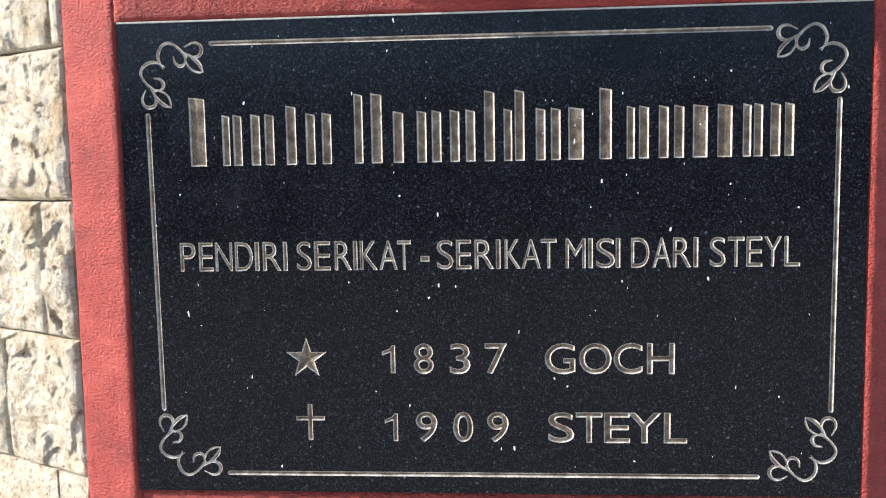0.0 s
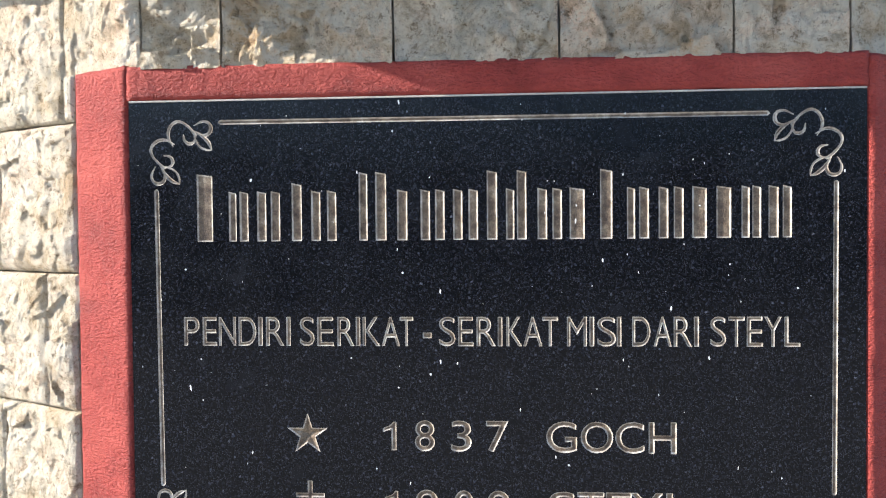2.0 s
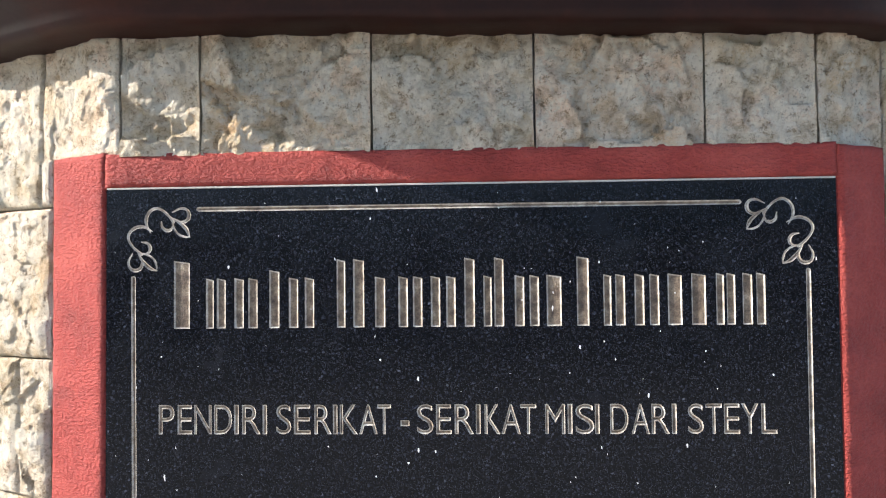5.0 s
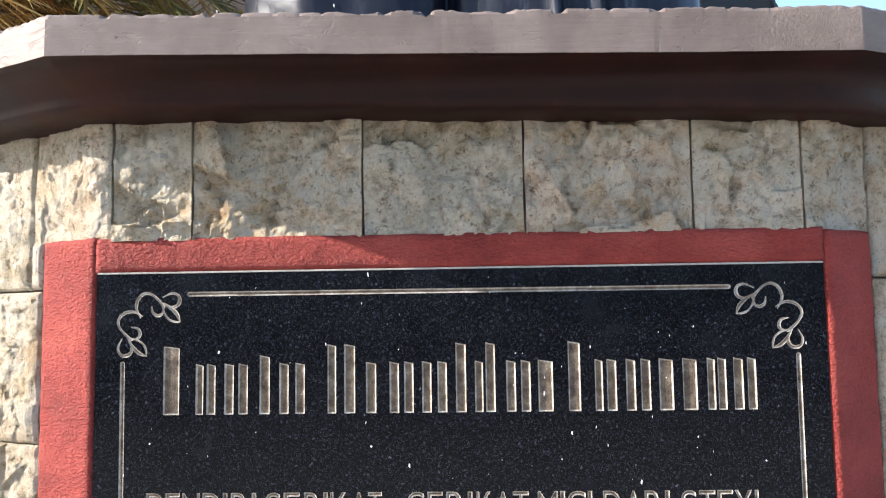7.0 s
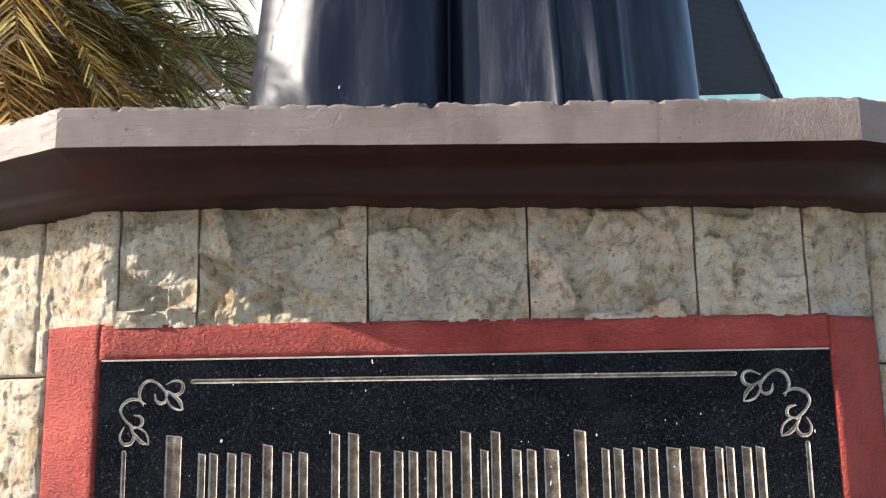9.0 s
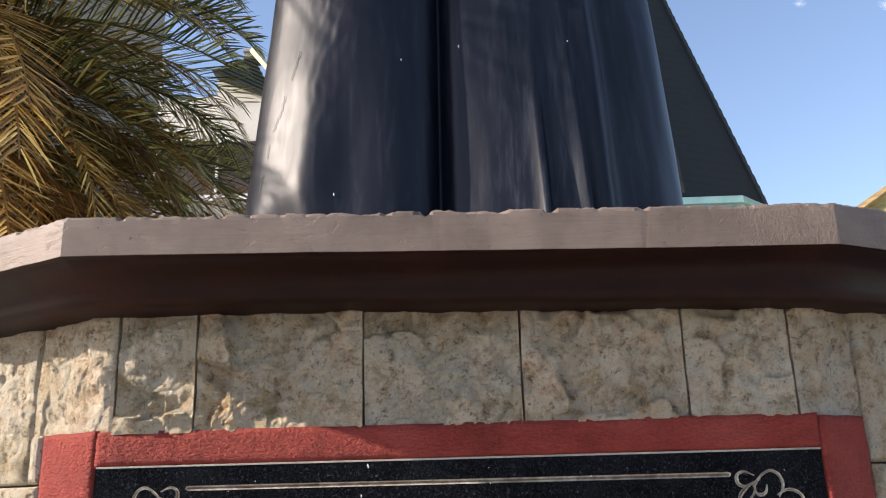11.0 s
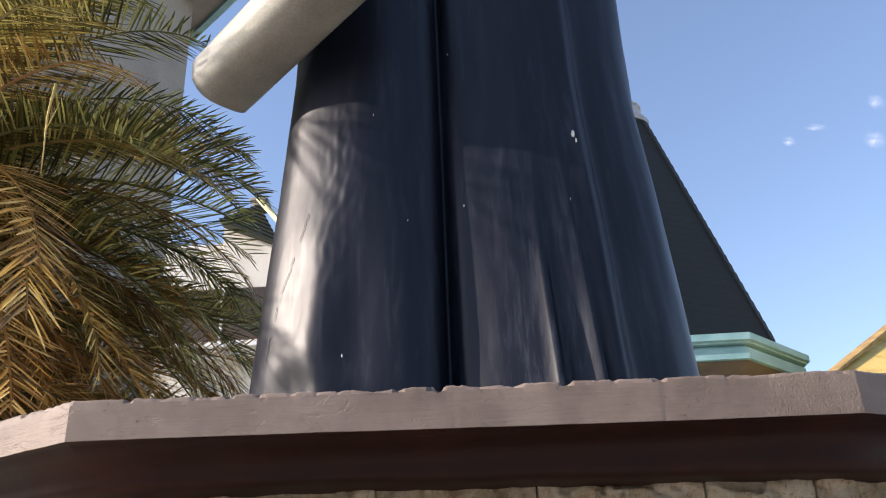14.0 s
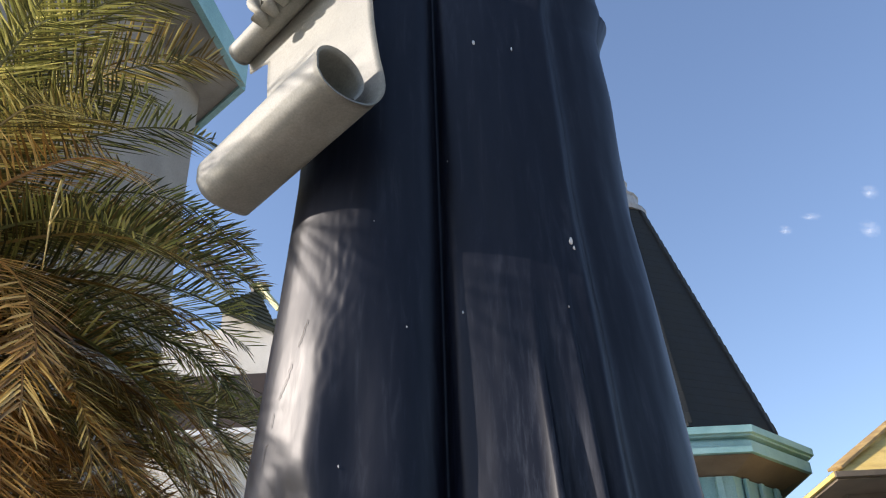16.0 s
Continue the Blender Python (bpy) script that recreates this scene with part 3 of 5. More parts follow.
class Carving:
    """Distances to the edge of every cut, on a fine grid over the slab: above zero inside a cut."""

    def __init__(self):
        self.nx = int(math.ceil((PX1 - PX0) / STEP / BLOCK)) * BLOCK
        self.nz = int(math.ceil((PZ1 - PZ0) / STEP / BLOCK)) * BLOCK
        self.xs = np.linspace(PX0, PX1, self.nx + 1)
        self.zs = np.linspace(PZ0, PZ1, self.nz + 1)
        self.inside = np.full((self.nx + 1, self.nz + 1), -0.01)
        self.which = np.full((self.nx + 1, self.nz + 1), -1, int)
        self.names = []

    def window(self, x0, x1, z0, z1, margin=0.004):
        i0, i1 = np.searchsorted(self.xs, [x0 - margin, x1 + margin])
        j0, j1 = np.searchsorted(self.zs, [z0 - margin, z1 + margin])
        return slice(max(0, i0), i1), slice(max(0, j0), j1)

    def add(self, name, win, value, own=None):
        if own is None:
            self.names.append(name)
            own = len(self.names) - 1
        here = self.inside[win]
        more = value > here
        self.inside[win] = np.where(more, value, here)
        self.which[win] = np.where(more & (value > -STEP), own, self.which[win])
        return own

    def edges(self, name, segments, grow=0.0):
        """A filled outline, given as segments."""
        a, b = segments[:, 0], segments[:, 1]
        win = self.window(segments[..., 0].min(), segments[..., 0].max(), segments[..., 1].min(), segments[..., 1].max())
        px, pz = np.meshgrid(self.xs[win[0]], self.zs[win[1]], indexing="ij")
        far, odd = np.full(px.shape, 1.0), np.zeros(px.shape, bool)
        for (ax, az), (bx, bz) in zip(a, b):
            dx, dz = bx - ax, bz - az
            s = np.clip(((px - ax) * dx + (pz - az) * dz) / max(dx * dx + dz * dz, 1e-14), 0, 1)
            far = np.minimum(far, np.hypot(px - ax - s * dx, pz - az - s * dz))
            if dz != 0:
                crosses = ((az > pz) != (bz > pz)) & (px < ax + (pz - az) / dz * dx)
                odd ^= crosses
        self.add(name, win, np.where(odd, far, -far) + grow)

    def stroke(self, name, points, widths, own=None):
        """A cut along a line, with a width at each of its points."""
        pts = np.array(points, float)
        wide = np.array(widths, float) if np.ndim(widths) else np.full(len(pts), float(widths))
        m = wide.max()
        win = self.window(pts[:, 0].min() - m, pts[:, 0].max() + m, pts[:, 1].min() - m, pts[:, 1].max() + m)
        px, pz = np.meshgrid(self.xs[win[0]], self.zs[win[1]], indexing="ij")
        value = np.full(px.shape, -0.01)
        for k in range(len(pts) - 1):
            (ax, az), (bx, bz) = pts[k], pts[k + 1]
            dx, dz = bx - ax, bz - az
            s = np.clip(((px - ax) * dx + (pz - az) * dz) / (dx * dx + dz * dz), 0, 1)
            value = np.maximum(value, (wide[k] * (1 - s) + wide[k + 1] * s) / 2 - np.hypot(px - ax - s * dx, pz - az - s * dz))
        return self.add(name, win, value, own)

    def polygon(self, name, points):
        pts = np.array(points, float)
        self.edges(name, np.stack([pts, np.roll(pts, -1, 0)], 1))


cut = Carving()


def glyph_outlines(word):
    """The outlines of a word in the built-in font, letter by letter, as arrays of segments."""
    data = bpy.data.curves.new("text", "FONT")
    data.body, data.resolution_u = word, 5
    ob = new("text", data)
    bpy.context.view_layer.update()
    seen = ob.evaluated_get(bpy.context.evaluated_depsgraph_get())
    bm = bmesh.new()
    bm.from_mesh(seen.to_mesh())
    seen.to_mesh_clear()
    bmesh.ops.remove_doubles(bm, verts=bm.verts, dist=1e-5)
    done, out = set(), []
    for f in bm.faces:
        if f in done:
            continue
        stack, island = [f], []
        done.add(f)
        while stack:
            g = stack.pop()
            island.append(g)
            for e in g.edges:
                for h in e.link_faces:
                    if h not in done:
                        done.add(h)
                        stack.append(h)
        segs = [[(v.co.x, v.co.y) for v in e.verts] for g in island for e in g.edges if len(e.link_faces) == 1]
        out.append(np.array(segs))
    bm.free()
    bpy.data.objects.remove(ob)
    bpy.data.curves.remove(data)
    return sorted(out, key=lambda s: s[..., 0].min())


def carve_word(word, x0, x1, z0, z1, grow=0.00025):
    glyphs = glyph_outlines(word)
    low, high = np.min([g.reshape(-1, 2).min(0) for g in glyphs], 0), np.max([g.reshape(-1, 2).max(0) for g in glyphs], 0)
    scale = np.array([(x1 - x0) / (high[0] - low[0]), (z1 - z0) / (high[1] - low[1])])
    for g in glyphs:
        cut.edges("letter", (g - low) * scale + (x0, z0), grow)


LINE = {"PENDIRI": (-0.3851, -0.3655, -0.3611, -0.3431, -0.3402, -0.3186, -0.3150, -0.2927, -0.2899, -0.2845, -0.2798, -0.2570, -0.2541, -0.2489),
        "SERIKAT": (-0.2370, -0.2186, -0.2150, -0.1945, -0.1895, -0.1684, -0.1663, -0.1611, -0.1578, -0.1360, -0.1339, -0.1115, -0.1115, -0.0948),
        "SERIKAT ": (-0.0628, -0.0427, -0.0392, -0.0206, -0.0165, 0.0069, 0.0095, 0.0149, 0.0200, 0.0392, 0.0405, 0.0637, 0.0637, 0.0828)}
LINE_END = {"MISI": (0.0937, 0.1174, 0.1208, 0.1262, 0.1302, 0.1525, 0.1536, 0.1588), "DARI": (0.1719, 0.1934, 0.1974, 0.2188, 0.2214, 0.2427, 0.2455, 0.2510),
            "STEYL": (0.2646, 0.2831, 0.2857, 0.3048, 0.3075, 0.3259, 0.3278, 0.3481, 0.3514, 0.3697)}
for words in (LINE, LINE_END):
    for word, sides in words.items():
        for k, letter in enumerate(word.strip()):
            carve_word(letter, sides[2 * k], sides[2 * k + 1], 1.2828, 1.3188, 0.00012)
cut.polygon("letter", [(-0.083, 1.2925), (-0.072, 1.2925), (-0.072, 1.2995), (-0.083, 1.2995)])
for x0, z0 in ((-0.1335, 1.153), (-0.132, 1.0665)):
    cut.polygon("letter", [(x0 + px, z0 + pz) for px, pz in ((0.0105, 0), (0.0165, 0), (0.0165, 0.0355), (0.0125, 0.0355), (0.0085, 0.031), (0.0, 0.0275), (0.0, 0.0225), (0.0105, 0.0265))])
for letters, sides, z0, z1 in (("837GOCH", (-0.0933, -0.0700, -0.0483, -0.0245, -0.0050, 0.0207, 0.0684, 0.1041, 0.1103, 0.1479, 0.1519, 0.1852, 0.1920, 0.2237), 1.1528, 1.1898),
                               ("909STEYL", (-0.0922, -0.0667, -0.0455, -0.0222, -0.0033, 0.0219, 0.0720, 0.1025, 0.1059, 0.1369, 0.1404, 0.1705, 0.1698, 0.2074, 0.2128, 0.2393), 1.0665, 1.1033)):
    for k, letter in enumerate(letters):
        carve_word(letter, sides[2 * k], sides[2 * k + 1], z0, z1, 0.0008)

# the line with a name: plain upright bars, one or two for each letter
TALL, LOW, MIDDLE = 0.0845, 0.0625, 0.072
BARS = [(-0.356, 0.020, TALL), (-0.3205, 0.0095, LOW), (-0.306, 0.011, LOW), (-0.2835, 0.0115, LOW), (-0.266, 0.0115, LOW), (-0.239, 0.0125, MIDDLE), (-0.215, 0.0115, LOW), (-0.195, 0.0115, LOW),
        (-0.1555, 0.0105, TALL), (-0.1335, 0.0135, TALL), (-0.107, 0.0125, LOW), (-0.0785, 0.0115, LOW), (-0.0605, 0.0115, LOW), (-0.0385, 0.0115, LOW), (-0.0195, 0.0115, LOW),
        (0.0035, 0.0125, TALL), (0.0255, 0.010, LOW), (0.0395, 0.0115, TALL), (0.0645, 0.0115, LOW), (0.0825, 0.0115, LOW), (0.1065, 0.018, LOW),
        (0.1415, 0.0145, TALL), (0.171, 0.0095, LOW), (0.1865, 0.0115, LOW), (0.2095, 0.0115, LOW), (0.2275, 0.0115, LOW), (0.252, 0.017, LOW), (0.2805, 0.017, LOW), (0.306, 0.0095, LOW), (0.319, 0.010, LOW), (0.3385, 0.0115, LOW), (0.3545, 0.0105, LOW)]
for x, wide, tall in BARS:
    cut.polygon("bar", [(x - wide / 2, 1.4135), (x + wide / 2, 1.4135), (x + wide / 2, 1.4135 + tall - 0.0025), (x - wide / 2, 1.4135 + tall)])

# star and cross
cut.polygon("star", [(-0.2288 + r * math.sin(math.pi * k / 5), 1.1715 + r * math.cos(math.pi * k / 5)) for k in range(10) for r in [0.0275 if k % 2 == 0 else 0.0105]])
cut.polygon("cross", [(-0.2295, 1.067), (-0.2235, 1.067), (-0.2235, 1.0925), (-0.208, 1.0925), (-0.208, 1.098), (-0.2235, 1.098), (-0.2235, 1.1135), (-0.2295, 1.1135),
                      (-0.2295, 1.098), (-0.2445, 1.098), (-0.2445, 1.0925), (-0.2295, 1.0925)])
# border lines
for pts in (((-0.3345, 1.5625), (0.331, 1.5615)), ((-0.418, 1.477), (-0.4155, 1.107)), ((0.411, 1.478), (0.4095, 1.1075)), ((-0.333, 1.0235), (0.3245, 1.0245))):
    cut.stroke("border_line", pts, 0.0058)
# scrolled corner ornaments, drawn for one corner and mirrored: a stem, a leaf in outline and two curls
S = 0.00022
ORNAMENT = [([(130, 140), (105, 90), (108, 46), (132, 12), (167, 0), (207, 18), (242, 52), (262, 80)], [3, 11, 14, 13, 11, 10, 11, 12]),
            ([(257, 58), (300, 84), (338, 122), (356, 166)], [6, 14, 17, 3]), ([(257, 62), (262, 106), (288, 146), (322, 163), (356, 166)], [6, 8, 8, 8, 3]),
            ([(257, 104), (247, 123), (222, 127), (199, 110), (192, 76)], [5, 12, 14, 11, 4]),
            ([(287, 78), (322, 80), (347, 64), (353, 35), (338, 10), (302, 3), (256, 24)], [5, 13, 16, 15, 12, 9, 3])]


def eased(points, widths, steps=6):
    """A smooth line through the points, with its widths."""
    p = [Vector((*a, w)) for a, w in zip(points, widths)]
    p = [p[0] * 2 - p[1]] + p + [p[-1] * 2 - p[-2]]
    out = []
    for k in range(1, len(p) - 2):
        for j in range(steps + (k == len(p) - 3)):
            t = j / steps
            out.append(0.5 * (2 * p[k] + (p[k + 1] - p[k - 1]) * t + (2 * p[k - 1] - 5 * p[k] + 4 * p[k + 1] - p[k + 2]) * t * t + (3 * p[k] - p[k - 1] - 3 * p[k + 1] + p[k + 2]) * t ** 3))
    return [(v.x, v.y) for v in out], [max(2.0, v.z) for v in out]


def ornament(x, z, sx, sz):
    own = None
    for flip in (False, True):
        for pts, widths in [eased(*o) for o in ORNAMENT]:
            pts = [(py, px) if flip else (px, py) for px, py in pts]
            own = cut.stroke("corner_ornament", [(x + sx * px * S, z - sz * py * S) for px, py in pts], np.array(widths) * S * 1.2 + 0.0006, own)


ornament(-0.4245, 1.5645, 1, 1)
ornament(0.4175, 1.565, -1, 1)
ornament(-0.4225, 1.0205, 1, -1)
ornament(0.4165, 1.0205, -1, -1)

plaque = tagged(empty("memorial_plaque", (0, 0.01, 1.295)), "polished black granite plaque with carved gold-painted lettering", "plaque")


def build_plaque():
    nx, nz, d = cut.nx, cut.nz, cut.inside
    gx, gz = np.meshgrid(cut.xs, cut.zs, indexing="ij")
    ddx, ddz = np.gradient(d, STEP)
    size = np.maximum(np.hypot(ddx, ddz), 0.3)
    near = np.abs(d) < 0.55 * STEP
    gx, gz = np.where(near, gx - d * ddx / size**2, gx), np.where(near, gz - d * ddz / size**2, gz)
    d = np.where(near, 0.0, d)
    rag = np.random.RandomState(3).normal(0, 0.00022, d.shape)
    star = np.isin(cut.which, [k for k, name in enumerate(cut.names) if name == "star"])
    depth = np.where(star, np.clip(d * 0.8, 0, 1), np.clip(d * 1.25, 0, DEEP)) + np.where(d > STEP * 0.6, rag, 0)
    points = np.stack([gx, depth, gz], -1).reshape(-1, 3)
    ids = np.arange((nx + 1) * (nz + 1)).reshape(nx + 1, nz + 1)
    c4 = [d[:-1, :-1], d[1:, :-1], d[1:, 1:], d[:-1, 1:]]
    low, high = np.minimum.reduce(c4), np.maximum.reduce(c4)
    carved = (low >= 0) & (high > 0)
    w = cut.which
    owner = np.maximum.reduce([w[:-1, :-1], w[1:, :-1], w[1:, 1:], w[:-1, 1:]])
    quads = np.stack([ids[:-1, :-1], ids[1:, :-1], ids[1:, 1:], ids[:-1, 1:]], -1)
    moved = np.maximum.reduce([near[:-1, :-1], near[1:, :-1], near[1:, 1:], near[:-1, 1:]])
    flat = ~carved & ~moved & (high < 0)
    blocks = flat.reshape(nx // BLOCK, BLOCK, nz // BLOCK, BLOCK).all((1, 3))
    plain = [(ids[i * BLOCK, j * BLOCK], ids[(i + 1) * BLOCK, j * BLOCK], ids[(i + 1) * BLOCK, (j + 1) * BLOCK], ids[i * BLOCK, (j + 1) * BLOCK]) for i, j in np.argwhere(blocks)]
    single = ~carved & ~np.repeat(np.repeat(blocks, BLOCK, 0), BLOCK, 1)
    front = np.concatenate([quads[single], np.array(plain)])

    def take(name, faces, mat, extra=None, smooth=False, index=None):
        used, inv = np.unique(faces, return_inverse=True)
        verts, fs = points[used].tolist(), inv.reshape(-1, 4).tolist()
        if extra:
            k = len(verts)
            verts += extra[0]
            fs += [[k + v for v in f] for f in extra[1]]
        return under(mesh_ob(name, verts, fs, mat, plaque, smooth=smooth, index=index), plaque)

    t = 0.022
    rim = [[PX0, 0, PZ0], [PX1, 0, PZ0], [PX1, 0, PZ1], [PX0, 0, PZ1], [PX0, t, PZ0], [PX1, t, PZ0], [PX1, t, PZ1], [PX0, t, PZ1]]
    take("slab", front, GRANITE, (rim, [[0, 4, 5, 1], [1, 5, 6, 2], [2, 6, 7, 3], [3, 7, 4, 0], [4, 7, 6, 5]]))
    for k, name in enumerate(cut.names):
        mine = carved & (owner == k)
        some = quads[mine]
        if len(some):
            # deep quads take the darker floor colour, shade included
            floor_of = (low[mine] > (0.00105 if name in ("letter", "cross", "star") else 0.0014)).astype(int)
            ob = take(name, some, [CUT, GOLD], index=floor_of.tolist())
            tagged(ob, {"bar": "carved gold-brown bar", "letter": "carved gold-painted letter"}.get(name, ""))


build_plaque()
# pale strip stands in for sunlight on the slab's top edge
edge_strip = box_bm((0.897, 0.010, 0.0022), (-0.003, 0.0035, 1.5898), 0.0006)
under(part("mortar_joint", edge_strip, MORTAR, plaque, "thin pale mortar joint"), plaque)


def splashes():
    """Small dried lime splashes and drips on the slab."""
    rnd = random.Random(5)
    verts, faces = [], []
    for k in range(150):
        x, z = rnd.uniform(PX0 + 0.01, PX1 - 0.01), rnd.uniform(PZ0 + 0.01, PZ1 - 0.005)
        if 1.272 < z < 1.328 or 1.06 < z < 1.11 or 1.148 < z < 1.195:
            continue
        size = 0.0004 + 0.0011 * rnd.random() ** 3
        long = size * (1 + 3.0 * rnd.random() ** 2)
        lean = rnd.uniform(-0.2, 0.2)
        n, base = 7, len(verts)
        verts.append((x, -0.0006, z))
        for j in range(n):
            a = 2 * math.pi * j / n
            r = rnd.uniform(0.75, 1.2)
            verts.append((x + size * math.cos(a) * r + lean * long * math.sin(a), -0.0002, z + long * math.sin(a) * r))
        faces += [(base, base + 1 + j, base + 1 + (j + 1) % n) for j in range(n)]
    ob = under(mesh_ob("lime_splashes", verts, faces, SPECK, plaque, "small dried white splashes"), plaque)
    tagged(ob, kind="stuff")


splashes()

# ---- statue ----
def keyed(z, table):
    """A value at height z, glided between rows of (height, value)."""
    if z <= table[0][0]:
        return table[0][1]
    for (z0, v0), (z1, v1) in zip(table, table[1:]):
        if z <= z1:
            return v0 + (v1 - v0) * (z - z0) / (z1 - z0)
    return table[-1][1]


LEFT = [(1.86, 0.535), (2.22, 0.512), (2.66, 0.471), (3.05, 0.447), (3.25, 0.441), (3.7, 0.421), (4.1, 0.403), (4.35, 0.329), (4.5, 0.165)]
RIGHT = [(1.86, 0.585), (2.20, 0.565), (2.6, 0.544), (2.95, 0.520), (3.18, 0.521), (3.4, 0.520), (3.62, 0.512), (3.76, 0.54), (4.1, 0.50), (4.35, 0.38), (4.5, 0.18)]
DEPTH = [(1.86, 0.50), (2.2, 0.450), (2.8, 0.385), (3.4, 0.355), (4.0, 0.33), (4.35, 0.26), (4.5, 0.12)]
CX, CY = 0.010, 1.03
# plan of the skirt, from the back round by the left: folds, ridges and the deep central fold
PLAN = [(0.0, 0.47), (-0.3, 0.43), (-0.47, 0.25), (-0.555, 0.02), (-0.566, -0.14), (-0.562, -0.20), (-0.545, -0.258), (-0.512, -0.308), (-0.468, -0.347), (-0.418, -0.375), (-0.365, -0.394), (-0.315, -0.404), (-0.265, -0.407),
        (-0.20, -0.405), (-0.14, -0.398), (-0.10, -0.386), (-0.068, -0.358), (-0.054, -0.314), (-0.043, -0.307), (-0.031, -0.320), (-0.020, -0.336), (0.004, -0.352), (0.08, -0.372), (0.19, -0.386), (0.28, -0.376),
        (0.318, -0.372), (0.340, -0.366), (0.354, -0.345), (0.374, -0.312), (0.43, -0.288), (0.49, -0.258), (0.550, -0.190), (0.582, -0.06), (0.588, 0.05), (0.56, 0.18), (0.47, 0.3), (0.3, 0.42)]


def plan_curve(n):
    """The plan as n points by Catmull-Rom, evenly by parameter."""
    out, m = [], len(PLAN)
    for i in range(n):
        f = i * m / n
        k, t = int(f), f - int(f)
        p = [Vector(PLAN[(k + j) % m]) for j in (-1, 0, 1, 2)]
        out.append(0.5 * (2 * p[1] + (p[2] - p[0]) * t + (2 * p[0] - 5 * p[1] + 4 * p[2] - p[3]) * t * t + (3 * p[1] - p[0] - 3 * p[2] + p[3]) * t ** 3))
    return out


def robe_point(p, z):
    """The robe's surface above the plan point p at the height z."""
    x, y = p
    side = keyed(z, RIGHT) / 0.585 if x > 0 else keyed(z, LEFT) / 0.56
    deep = keyed(z, DEPTH) / 0.455
    low = 1 - smooth_step(1.95, 2.75, z)
    blend = 1 - smooth_step(4.1, 4.5, z)
    x2, y2 = x * side, y * deep
    front = 1.0 if y < -0.2 else max(0.0, (0.05 - y) / 0.25)

    def bump_at(at, wide, high):
        return high * math.exp(-(((x - at) / wide) ** 2)) * front

    out = bump_at(0.19, 0.012, 0.026 * low) + bump_at(0.222, 0.018, -0.026 * low) + bump_at(0.275, 0.010, 0.032 * low) + bump_at(0.305, 0.016, -0.02 * low)
    out += bump_at(-0.245, 0.10, 0.012 * smooth_step(2.25, 2.75, z) * (1 - smooth_step(3.0, 3.4, z)))
    out += bump_at(-0.365, 0.05, 0.012 * (1 - smooth_step(2.2, 2.6, z))) + bump_at(-0.27, 0.06, -0.012 * (1 - smooth_step(2.2, 2.6, z)))
    crease = 2.15 - 2.6 * (x + 0.40) ** 2 + 0.02 * noise.noise(Vector((x * 14, 0, 2)))
    foot = 1 - smooth_step(crease - 0.06, crease + 0.06, z)
    out += bump_at(-0.42, 0.11, -0.022 * foot) + bump_at(-0.22, 0.12, 0.008 * foot)
    out += (0.007 * noise.noise(Vector((x * 6, y * 6, z * 1.6))) + (0.0012 + 0.0028 * smooth_step(0.0, 0.1, x)) * noise.noise(Vector((x * 15, y * 15, z * 4))) + 0.0004 * noise.noise(Vector((x * 60, y * 60, z * 25)))) * blend
    out += (0.0011 * noise.noise(Vector((x * 38, y * 12, z * 3.2))) + 0.0007 * noise.noise(Vector((x * 95, y * 20, z * 7)))) * smooth_step(0.02, 0.08, x) * (1 - smooth_step(2.7, 3.2, z)) * front
    # hammered dents beside the ridge, and a wavering ridge
    beside = math.exp(-(((x + 0.325) / 0.05) ** 2)) * smooth_step(2.2, 2.4, z) * (1 - smooth_step(2.75, 2.95, z)) * front
    out += 0.0022 * beside * noise.noise(Vector((x * 50, 3, z * 26)))
    if y < -0.2 and -0.5 < x < -0.2:
        x2 += 0.009 * noise.noise(Vector((1, 4, z * 5))) * math.sin(math.pi * (x + 0.5) / 0.3)
    r = math.hypot(x2, y2)
    k = 1 + out / max(r, 0.15)
    return Vector((CX + x2 * k, CY + y2 * k, z))


ROLL = (Vector((-0.6442, 0.8000, 3.0626)), Vector((-0.2543, 0.4436, 3.1220)))
# the unrolled sheet in section (behind, up): from the front of the lower roll, under it and up behind it; with the overhang of its free edge
SHEET = [(-0.0745, -0.030, 0), (-0.060, -0.062, 0), (-0.030, -0.082, 0), (0.010, -0.089, 0), (0.050, -0.090, 0.006), (0.074, -0.087, 0.016), (0.090, -0.074, 0.032), (0.100, -0.045, 0.046),
         (0.102, 0.0, 0.05), (0.100, 0.06, 0.05), (0.102, 0.13, 0.05), (0.109, 0.22, 0.05), (0.120, 0.31, 0.05), (0.134, 0.42, 0.05), (0.145, 0.52, 0.05)]


